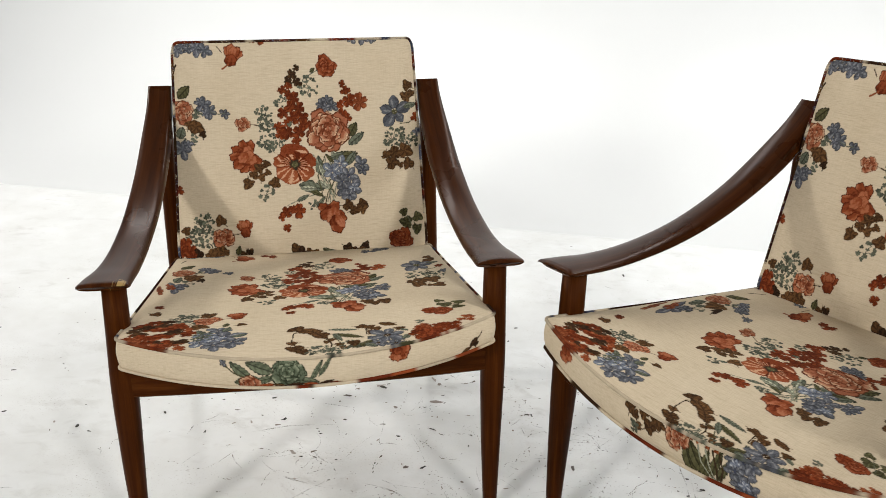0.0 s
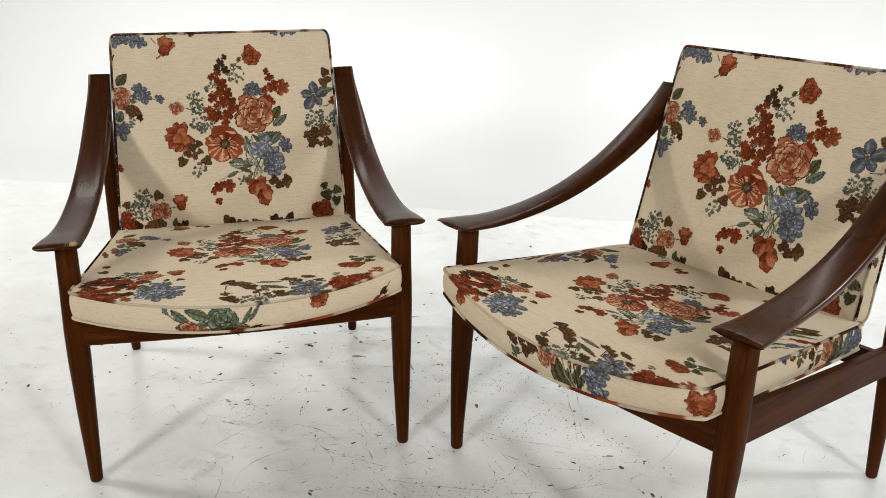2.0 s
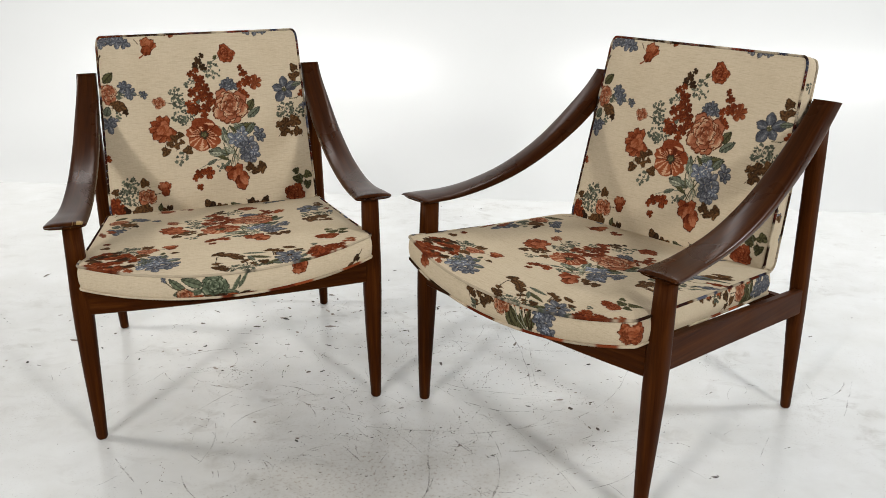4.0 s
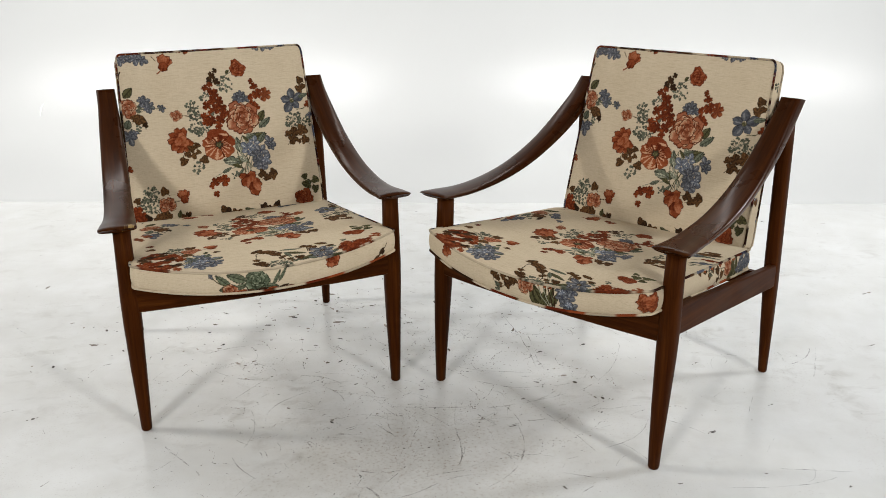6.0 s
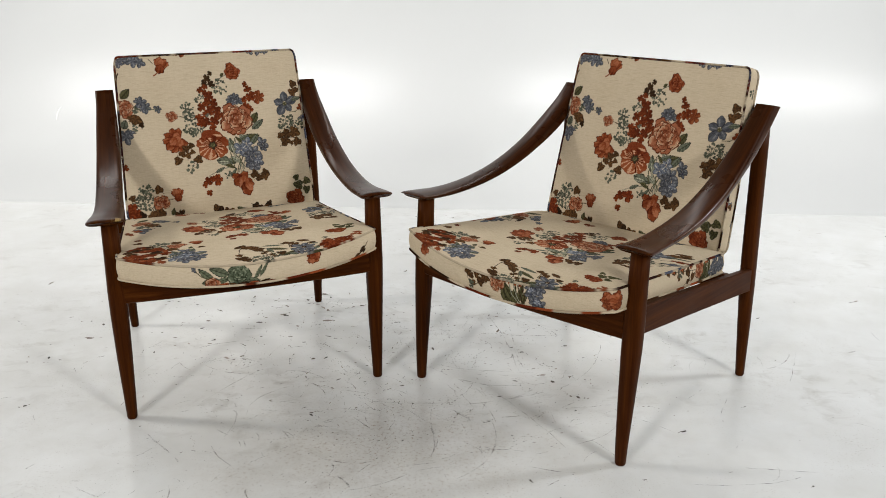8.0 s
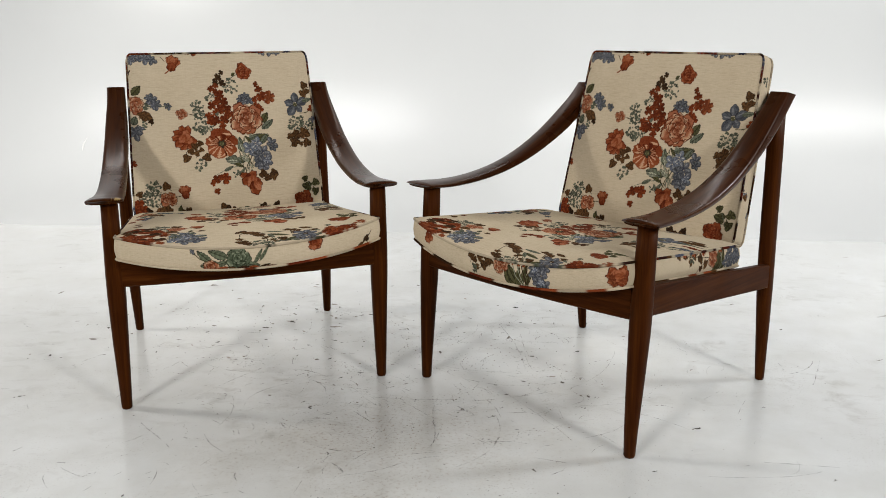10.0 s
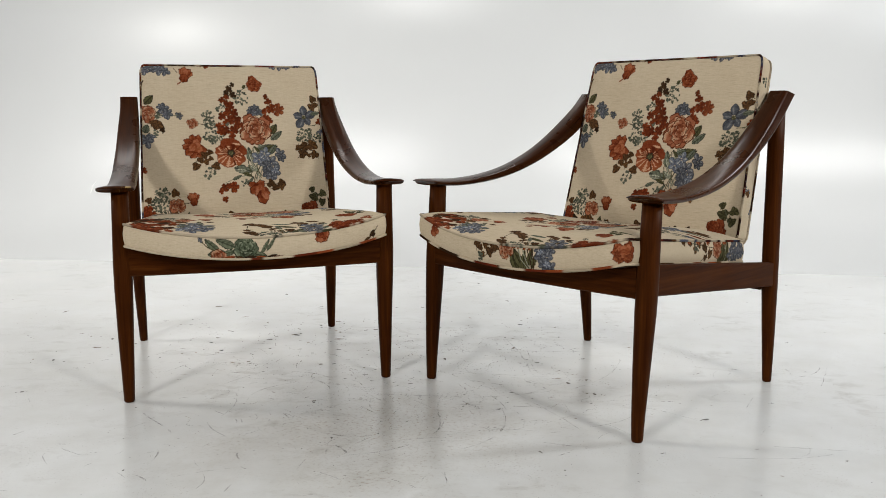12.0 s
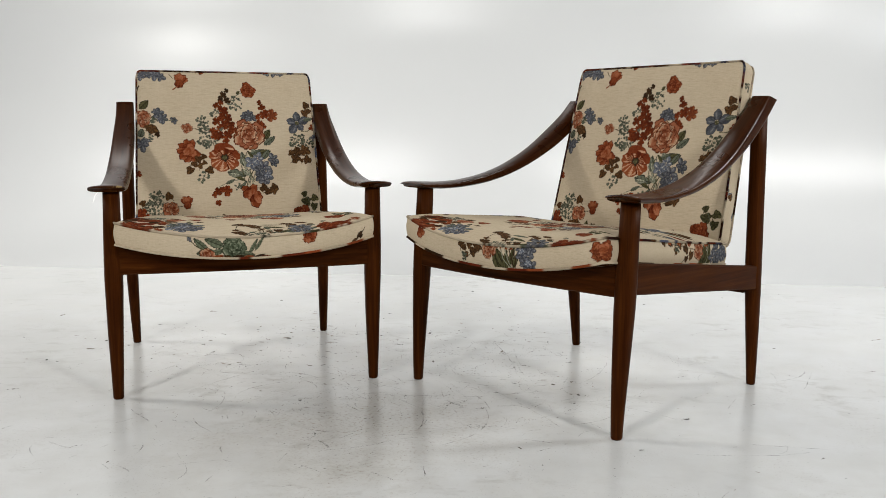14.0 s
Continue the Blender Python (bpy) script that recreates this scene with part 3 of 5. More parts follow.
    c.floret(-0.0264, -0.1014, 0.0146, REDS)
    c.floret(-0.0008, -0.0989, 0.0159, REDS)
    c.floret(-0.0366, -0.1113, 0.0084, REDS)
    c.floret(-0.0283, -0.1344, 0.0098, REDS)
    c.floret(-0.0128, -0.0971, 0.0096, REDS)
    # left edge
    c.leaf(-0.2227, 0.1554, 0.0353, 0.0216, 45, DEEP_GREEN)
    c.rose(-0.2291, 0.1132, 0.0267, PINKS, 4, 7, squash=1, streak=0.5)
    c.floret(-0.1857, 0.1296, 0.0162, BLUES, 5)
    c.floret(-0.1721, 0.1156, 0.0151, BLUES, 5)
    c.floret(-0.1911, 0.1357, 0.0104, BLUES, 5)
    c.floret(-0.1421, 0.1093, 0.0106, BLUES, 5)
    c.floret(-0.1811, 0.1117, 0.0094, BLUES, 5)
    c.stem([(-0.1692, 0.1143), (-0.155, 0.1091), (-0.142, 0.1104)], 0.0014, SAGE)
    c.ivy(-0.2021, 0.0828, 0.0166, BROWN)
    c.ivy(-0.2146, 0.0874, 0.0115, BROWN)
    c.ivy(-0.1892, 0.0675, 0.0083, UMBER)
    c.leaf(-0.233, 0.072, 0.0267, 0.0197, 70, SAGE)
    c.spray(-0.2138, 0.0565, 0.0128, SAGE, 12)
    c.spray(-0.1969, 0.1093, 0.0093, SAGE, 8)
    c.floret(-0.2324, 0.0382, 0.0197, BLUES, 5)
    c.floret(-0.2201, 0.0478, 0.0103, BLUES, 5)
    c.stem([(-0.242, 0.1929), (-0.2351, 0.2103)], 0.003, UMBER)
    c.floret(-0.2457, -0.0466, 0.0104, REDS)
    # top edge
    c.floret(-0.2302, 0.2404, 0.0148, BLUES, 5)
    c.floret(-0.1926, 0.2443, 0.0162, BLUES, 5)
    c.floret(-0.1756, 0.2393, 0.0151, BLUES, 5)
    c.floret(-0.2099, 0.2435, 0.0103, BLUES, 5)
    c.floret(-0.2211, 0.2478, 0.0114, BLUES, 5)
    c.tulip(-0.1214, 0.224, 0.0255, WARM, 70)
    c.stem([(-0.1281, 0.2106), (-0.1415, 0.201)], 0.003, RUST)
    c.stem([(-0.1411, 0.2344), (-0.1508, 0.2464)], 0.0014, UMBER)
    c.floret(0.152, 0.2597, 0.0159, BLUES, 5)
    c.floret(0.1276, 0.2585, 0.0122, BLUES, 5)
    c.floret(0.1702, 0.2558, 0.011, BLUES, 5)
    c.floret(-0.0635, 0.2604, 0.0118, REDS)
    c.floret(-0.0811, 0.2596, 0.0093, REDS)
    # right edge
    c.ivy(0.2425, 0.1561, 0.0123, BROWN)
    c.ivy(0.2396, 0.1329, 0.0136, BROWN)
    c.ivy(0.2499, 0.1406, 0.0095, BROWN)
    c.floret(0.2121, 0.1032, 0.0322, BLUES, 5, turn=20, eye=DEEP_GREEN)
    c.leaf(0.2469, 0.1144, 0.031, 0.0124, 10, SAGE)
    c.stem([(0.2233, 0.0771), (0.2421, 0.0777), (0.2613, 0.0881)], 0.0018, DEEP_GREEN)
    c.spray(0.2064, 0.047, 0.0236, SAGE, 26)
    c.spray(0.2402, 0.0365, 0.0211, SAGE, 22)
    c.spray(0.2225, 0.0587, 0.0124, SAGE, 12)
    c.ivy(0.208, 0.0161, 0.0152, BROWN)
    c.ivy(0.23, 0.0184, 0.0177, BROWN)
    c.ivy(0.2007, -0.007, 0.015, BROWN)
    c.ivy(0.238, -0.011, 0.0139, BROWN)
    c.ivy(0.2204, -0.0122, 0.0069, BROWN)
    c.ivy(0.1892, 0.012, 0.0095, BROWN)
    c.stem([(0.1797, 0.0081), (0.2075, 0.0038), (0.2324, 0.0028)], 0.0014, UMBER)
    c.floret(0.2582, 0.0883, 0.0112, REDS)
    c.floret(0.2599, 0.0574, 0.0101, BLUES)
    # lower right rose with ivy
    c.ivy(0.222, -0.1137, 0.0097, DEEP_GREEN)
    c.ivy(0.2292, -0.1354, 0.0152, DEEP_GREEN)
    c.ivy(0.2518, -0.1258, 0.0125, DEEP_GREEN)
    c.ivy(0.2507, -0.1503, 0.0125, DEEP_GREEN)
    c.stem([(0.2299, -0.1216), (0.2385, -0.1409), (0.2442, -0.1538)], 0.0014, SAGE)
    c.rose(0.2149, -0.1724, 0.0265, WARM, 4, 7, squash=0.9, streak=0.3)
    c.floret(0.1995, -0.1653, 0.0126, REDS)
    # lower left cluster
    c.spray(-0.1994, -0.1242, 0.0255, SAGE, 34)
    c.spray(-0.2186, -0.1474, 0.0201, SAGE, 26)
    c.spray(-0.1896, -0.155, 0.0197, SAGE, 24)
    c.spray(-0.1955, -0.1092, 0.0142, SAGE, 16)
    c.ivy(-0.1634, -0.114, 0.013, BROWN)
    c.ivy(-0.2364, -0.1332, 0.0104, BROWN)
    c.ivy(-0.1723, -0.1792, 0.0143, BROWN)
    c.ivy(-0.1082, -0.1829, 0.0092, BROWN)
    c.rose(-0.1608, -0.1475, 0.0236, ROSES, 4, 6, squash=1, streak=0.35)
    c.tulip(-0.1148, -0.1347, 0.0216, WARM, 95)
    c.stem([(-0.1416, -0.1443), (-0.1284, -0.1425)], 0.0016, UMBER)
    c.leaf(-0.1319, -0.1797, 0.0204, 0.0108, 80, DEEP_GREEN)
    c.floret(-0.2398, -0.1583, 0.0151, REDS)
    c.floret(-0.2292, -0.1741, 0.0153, REDS)
    c.floret(-0.2496, -0.173, 0.0116, REDS)


def print_below(c):
    """What follows the bouquet toward the front of a seat."""
    c.cluster(-0.2335, -0.2161, 0.05235, 0.0973, 54, 0.0135, (REDS, RUSTS, REDS, BROWNS,))
    c.cluster(-0.2524, -0.2489, 0.03275, 0.04165, 20, 0.0132, (REDS, RUSTS,))
    c.ivy(-0.2464, -0.0837, 0.0122, BROWN)
    c.ivy(-0.16, -0.1136, 0.0137, BROWN)
    c.ivy(-0.1738, -0.1805, 0.0149, BROWN)
    c.floret(-0.1635, -0.2306, 0.0187, PALES, 5, eye=NAVY)
    c.floret(-0.1692, -0.272, 0.022, PALES, 5, eye=NAVY)
    c.floret(-0.1509, -0.29, 0.0226, BLUES, 5, eye=NAVY)
    c.floret(-0.1194, -0.2805, 0.0226, BLUES, 5, eye=NAVY)
    c.floret(-0.1428, -0.2102, 0.0203, BLUES, 5, eye=NAVY)
    c.floret(-0.1349, -0.2487, 0.0319, BLUES, 5, eye=NAVY)
    c.floret(-0.15, -0.2567, 0.0193, PALES, 5, eye=NAVY)
    c.spray(-0.1688, -0.2481, 0.0143, SAGE, 14)
    c.leaf(-0.1297, -0.2057, 0.0287, 0.0126, 70, SAGE)
    c.leaf(-0.1101, -0.2471, 0.0281, 0.0124, 30, SAGE)
    c.leaf(-0.1715, -0.2111, 0.0281, 0.0112, 110, SAGE)
    c.spray(-0.1637, -0.2277, 0.0165, SAGE, 18)
    c.ivy(-0.0184, -0.2402, 0.0183, BROWN)
    c.ivy(-0.005, -0.2491, 0.0179, BROWN)
    c.ivy(0.0108, -0.2615, 0.0164, BROWN)
    c.ivy(0.0219, -0.2786, 0.0157, BROWN)
    c.ivy(-0.0208, -0.3276, 0.0164, BROWN)
    c.ivy(-0.0263, -0.3044, 0.0098, BROWN)
    c.ivy(-0.0116, -0.3403, 0.0123, BROWN)
    c.ivy(0.0022, -0.2448, 0.0102, BROWN)
    c.ivy(0.028, -0.307, 0.007, BROWN)
    c.ivy(0.037, -0.2992, 0.0072, BROWN)
    c.ivy(0.047, -0.321, 0.0084, BROWN)
    c.ivy(0.0551, -0.3339, 0.0084, BROWN)
    c.spray(0.0011, -0.3459, 0.0105, SAGE, 10)
    c.spray(0.0354, -0.3402, 0.014, SAGE, 12)
    c.stem([(-0.0284, -0.3012), (-0.0239, -0.2595), (-0.0103, -0.2449), (0.0116, -0.2647), (0.0263, -0.2924), (0.0363, -0.3186), (0.0536, -0.3198), (0.0569, -0.3411)], 0.0017, UMBER)
    c.stem([(-0.0074, -0.3413), (-0.0208, -0.3249), (-0.0275, -0.2943), (-0.023, -0.2568)], 0.0016, UMBER)
    c.stem([(0.0308, -0.3486), (0.0364, -0.3158), (0.0265, -0.2854)], 0.002, UMBER)
    c.stem([(0.0282, -0.3), (0.0419, -0.2889), (0.0533, -0.3267)], 0.0016, DEEP_GREEN)
    c.leaf(0.0558, -0.257, 0.0506, 0.0124, -12, SAGE)
    c.leaf(0.0642, -0.2868, 0.055, 0.0143, -25, DEEP_GREEN)
    c.leaf(0.0815, -0.3289, 0.043, 0.0194, 10, DEEP_GREEN)
    c.spray(0.0352, -0.3457, 0.0178, SAGE, 22)
    c.spray(0.0185, -0.3324, 0.0161, SAGE, 16)
    c.spray(0.0664, -0.3255, 0.0183, SAGE, 20)
    c.leaf(0.0463, -0.29, 0.0376, 0.0107, -70, SAGE)
    c.ivy(0.1087, -0.2601, 0.0117, BROWN)
    c.ivy(0.1467, -0.2688, 0.011, BROWN)
    c.ivy(0.087, -0.2446, 0.0132, BROWN)
    c.ivy(0.0971, -0.2515, 0.0129, BROWN)
    c.ivy(0.1029, -0.2766, 0.01, BROWN)
    c.ivy(0.1267, -0.2369, 0.012, BROWN)
    c.ivy(0.1355, -0.2419, 0.0102, BROWN)
    c.ivy(0.0713, -0.3169, 0.0126, BROWN)
    c.leaf(0.0929, -0.3217, 0.0322, 0.014, 40, DEEP_GREEN)
    c.leaf(0.1053, -0.3033, 0.0275, 0.011, -30, SAGE)
    c.stem([(0.102, -0.2882), (0.0932, -0.2862), (0.093, -0.2566)], 0.0016, UMBER)
    c.floret(0.1382, -0.3321, 0.0165, BLUES, 6, eye=UMBER)
    c.floret(0.1102, -0.3257, 0.0161, BLUES, 6, eye=UMBER)
    c.floret(0.126, -0.2966, 0.0297, BLUES, 6, eye=UMBER)
    c.leaf(0.1572, -0.308, 0.022, 0.0132, 60, SAGE)
    c.leaf(0.1549, -0.2782, 0.0169, 0.009, -40, SAGE)
    c.leaf(0.1555, -0.336, 0.0269, 0.0161, 20, DEEP_GREEN)
    c.leaf(0.0987, -0.3328, 0.0269, 0.014, -40, SAGE)
    c.cluster(0.208, -0.2926, 0.0377, 0.04105, 26, 0.0121, (REDS, RUSTS, REDS,))
    c.floret(0.1802, -0.2765, 0.0113, REDS)
    c.floret(0.1865, -0.3001, 0.0132, REDS)
    c.floret(0.2016, -0.2889, 0.0132, REDS)
    c.floret(0.2225, -0.2711, 0.0132, REDS)
    c.floret(0.2386, -0.2563, 0.0124, REDS)
    c.floret(0.2117, -0.2986, 0.011, REDS)
    c.floret(0.1782, -0.3127, 0.0099, REDS)
    c.floret(0.2315, -0.2882, 0.0113, REDS)
    c.floret(0.2612, -0.217, 0.0117, RUSTS)
    c.floret(0.2652, -0.2372, 0.0092, RUSTS)
    c.floret(0.2514, -0.234, 0.0092, RUSTS)
    c.spray(0.1829, -0.2341, 0.0081, SAGE, 8)
    c.floret(-0.2422, 0.0396, 0.0115, RUSTS)
    c.floret(-0.2619, 0.0163, 0.0125, RUSTS)


def print_foot(c):
    """The sprigs along the foot of a back cushion."""
    c.ivy(-0.0104, -0.1823, 0.0134, BROWN)
    c.ivy(0.0001, -0.1915, 0.0134, UMBER)
    c.ivy(0.0153, -0.1924, 0.0121, BROWN)
    c.ivy(0.0274, -0.195, 0.0107, BROWN)
    c.ivy(0.0988, -0.1847, 0.0121, UMBER)
    c.ivy(0.1107, -0.1934, 0.0123, UMBER)
    c.ivy(0.136, -0.1842, 0.0111, UMBER)
    c.ivy(0.1295, -0.1914, 0.0082, BROWN)
    c.ivy(-0.1617, -0.181, 0.013, BROWN)
    c.ivy(-0.1887, -0.1856, 0.0143, BROWN)
    c.ivy(-0.215, -0.1829, 0.0128, UMBER)
    c.ivy(-0.1083, -0.184, 0.0086, UMBER)
    c.ivy(-0.1235, -0.1882, 0.0092, BROWN)
    c.leaf(0.0583, -0.1912, 0.0305, 0.011, -30, DEEP_GREEN)
    c.leaf(0.0735, -0.1957, 0.0244, 0.0085, -40, SAGE)
    c.leaf(-0.1306, -0.178, 0.0216, 0.0108, 80, DEEP_GREEN)
    c.stem([(-0.015, -0.1894), (0.0125, -0.1879), (0.0304, -0.1951)], 0.0014, UMBER)
    c.stem([(0.0495, -0.1837), (0.0733, -0.1994)], 0.0014, SAGE)
    c.floret(-0.2429, -0.1612, 0.0128, REDS)
    c.floret(-0.2352, -0.1768, 0.0128, REDS)
    c.floret(-0.2488, -0.1791, 0.0116, REDS)
    c.floret(-0.227, -0.1864, 0.0116, REDS)


def cloth_for(u0, u1, v0, v1, seed, more):
    c = Cloth(u0, u1, v0, v1, seed=seed)
    floral_print(c)
    more(c)
    return c.soften()


BACK_CLOTH = cloth_for(-0.29, 0.31, -0.22, 0.34, 4, print_foot)
SEAT_CLOTH = cloth_for(-0.34, 0.36, -0.36, 0.34, 5, print_below)


def strip_one():
    """The boxing round the first seat: u along the front from the middle, v up from the lower seam."""
    c = Cloth(-0.95, 0.95, -0.02, 0.09, seed=8)
    for u, v, l, w, t in ((-0.115, 0.030, 0.05, 0.02, 140), (-0.105, 0.012, 0.05, 0.024, 190), (-0.085, 0.036, 0.055, 0.024, 160), (0.004, 0.028, 0.05, 0.010, 60), (0.018, 0.034, 0.05, 0.009, 55), (-0.012, 0.010, 0.05, 0.018, -10), (-0.075, 0.016, 0.04, 0.016, 20)):
        c.leaf(u, v, l * 0.85, w * 0.85, t, (94, 100, 80))
    c.rose(-0.042, 0.026, 0.030, ((52, 58, 44), (94, 103, 83), (148, 153, 128)), 4, 8, squash=0.85, streak=0.4)
    c.rose(-0.102, 0.006, 0.018, PINKS, 2, 6)
    for u, v, l, w, t, tone in ((-0.075, 0.004, 0.030, 0.008, 8, RUST), (-0.052, 0.003, 0.026, 0.007, -12, BROWN), (-0.030, 0.004, 0.034, 0.008, 5, UMBER), (-0.004, 0.003, 0.028, 0.008, -6, RUST), (0.018, 0.005, 0.030, 0.006, 14, UMBER), (0.036, 0.002, 0.026, 0.006, -4, DARK_RED)):
        c.leaf(u, v, l, w, t, tone)
    c.stem([(-0.14, 0.040), (-0.125, 0.026), (-0.11, 0.02)], 0.002, DEEP_GREEN)
    c.floret(-0.141, 0.042, 0.006, BLUES)
    c.rose(0.140, 0.045, 0.019, WARM, 2, 5, streak=0.2)
    c.tulip(0.134, 0.038, 0.014, WARM, -110)
    c.ivy(0.268, 0.014, 0.009, UMBER, 80), c.stem([(0.262, 0.008), (0.275, 0.022), (0.282, 0.030)], 0.0018, UMBER), c.leaf(0.256, 0.006, 0.02, 0.008, 20, BROWN)
    return side_flowers(c).soften()


def strip_two():
    c = Cloth(-0.95, 0.95, -0.02, 0.09, seed=9)
    c.tulip(-0.238, 0.036, 0.016, WARM, -80), c.tulip(-0.226, 0.040, 0.012, WARM, -60)
    for u, v, r in ((-0.072, 0.042, 0.012), (-0.045, 0.046, 0.012), (-0.030, 0.030, 0.013), (-0.052, 0.022, 0.008), (-0.015, 0.040, 0.009), (-0.022, 0.048, 0.012), (-0.06, 0.035, 0.008)):
        c.ivy(u, v, r, BROWN)
    c.stem([(-0.062, 0.010), (-0.045, 0.020), (-0.028, 0.032)], 0.0014, UMBER)
    c.spray(-0.060, 0.014, 0.010, SAGE, 10)
    for u, v, l, w, t in ((0.040, 0.016, 0.055, 0.022, 110), (0.052, 0.022, 0.055, 0.022, 125), (0.066, 0.018, 0.05, 0.016, 85), (0.082, 0.028, 0.05, 0.014, 75), (0.094, 0.022, 0.045, 0.012, 65)):
        c.leaf(u, v, l, w, t, DEEP_GREEN)
    for u in (0.050, 0.062, 0.074, 0.084):
        c.stem([(u, 0.044), (u + 0.010, 0.022), (0.086 + (u - 0.07) * 0.3, 0.0)], 0.0022, PALE_SAGE if u < 0.07 else UMBER)
    c.rose(0.016, 0.040, 0.022, PINKS, 3, 7, streak=0.8)
    for u in (0.035, 0.05, 0.065, 0.08):
        c.floret(u, 0.05, 0.007, RUSTS)
    for u, v, r in ((0.104, 0.044, 0.013), (0.120, 0.044, 0.014), (0.134, 0.042, 0.012), (0.110, 0.030, 0.014), (0.126, 0.028, 0.014), (0.118, 0.014, 0.014), (0.134, 0.010, 0.013), (0.126, 0.002, 0.012)):
        c.floret(u, v, r, BLUES, 5, eye=NAVY)
    c.floret(0.126, 0.014, 0.009, PALES, 5), c.floret(0.108, 0.040, 0.007, PALES, 5)
    c.carnation(0.300, 0.028, 0.026, WARM, 90)
    c.cluster(0.30, 0.018, 0.02, 0.012, 10, 0.007, (RUSTS,))
    return side_flowers(c).soften()


def side_flowers(c):
    """Bouquets at the rear of both side panels."""
    for s in (-1, 1):
        o = s * (0.745 + 0.03 * s)
        for u, v, r in ((-0.150, 0.036, 0.013), (-0.125, 0.022, 0.012), (-0.175, 0.044, 0.012), (-0.145, 0.012, 0.009), (-0.195, 0.030, 0.010), (-0.215, 0.046, 0.010), (-0.245, 0.047, 0.009)):
            c.ivy(o + u, v, r, BROWN)
        c.stem([(o - 0.165, 0.002), (o - 0.14, 0.02), (o - 0.10, 0.034), (o - 0.24, 0.046)], 0.0014, UMBER)
        c.spray(o - 0.19, 0.040, 0.014, SAGE, 12)
        for u, v, l, w, t in ((-0.062, 0.02, 0.06, 0.022, 80), (-0.045, 0.024, 0.055, 0.018, 60), (-0.078, 0.012, 0.05, 0.018, 125), (-0.035, 0.012, 0.05, 0.016, 40), (-0.055, 0.040, 0.04, 0.012, 20)):
            c.leaf(o + u, v, l, w, t, DEEP_GREEN)
        c.stem([(o - 0.05, 0.046), (o - 0.045, 0.02), (o - 0.05, 0.0)], 0.002, PALE_SAGE)
        c.rose(o - 0.09, 0.034, 0.024, PINKS, 3, 7)
        for u in (-0.22, -0.18, -0.13, -0.05):
            c.floret(o + u, 0.05, 0.010, RUSTS)
        for u, v, r in ((-0.005, 0.036, 0.018), (0.014, 0.020, 0.017), (-0.022, 0.018, 0.017), (0.0, 0.004, 0.015), (0.026, 0.040, 0.015), (0.036, 0.024, 0.014)):
            c.floret(o + u, v, r, BLUES, 5, eye=NAVY)
    return c


def strip_back():
    """The boxing round a back cushion."""
    c = Cloth(-0.95, 0.95, -0.02, 0.09, seed=12)
    for k in range(26):
        u, v = c.rng.uniform(-0.95, 0.95), c.rng.uniform(0.0, 0.05)
        pick = k % 4
        if pick == 0:
            c.ivy(u, v, 0.009, BROWN)
        elif pick == 1:
            c.floret(u, v, 0.010, BLUES, 5)
        elif pick == 2:
            c.spray(u, v, 0.012, SAGE, 10)
        else:
            c.floret(u, v, 0.009, REDS)
    return c


STRIPS = {"A": strip_one(), "B": strip_two(), "back": strip_back()}


# ---- cushions ----
def set_print(me, colors):
    attr = me.color_attributes.new("print", "FLOAT_COLOR", "POINT")
    attr.data.foreach_set("color", np.c_[colors, np.ones(len(colors))].astype(np.float32).ravel())


def quads_mesh(name, verts, quads, mat):
    me = bpy.data.meshes.new(name)
    me.vertices.add(len(verts))
    me.vertices.foreach_set("co", np.asarray(verts, np.float32).ravel())
    me.loops.add(4 * len(quads))
    me.loops.foreach_set("vertex_index", np.asarray(quads, np.int32).ravel())
    me.polygons.add(len(quads))
    me.polygons.foreach_set("loop_start", np.arange(0, 4 * len(quads), 4, dtype=np.int32))
    me.materials.append(mat)
    me.update(calc_edges=True)
    me.validate()
    me.shade_smooth()
    return me


def grid_quads(rows, cols, first=0):
    i, j = np.meshgrid(np.arange(rows - 1), np.arange(cols - 1), indexing="ij")
    a = (first + i * cols + j).ravel()
    return np.stack([a, a + 1, a + cols + 1, a + cols], 1)


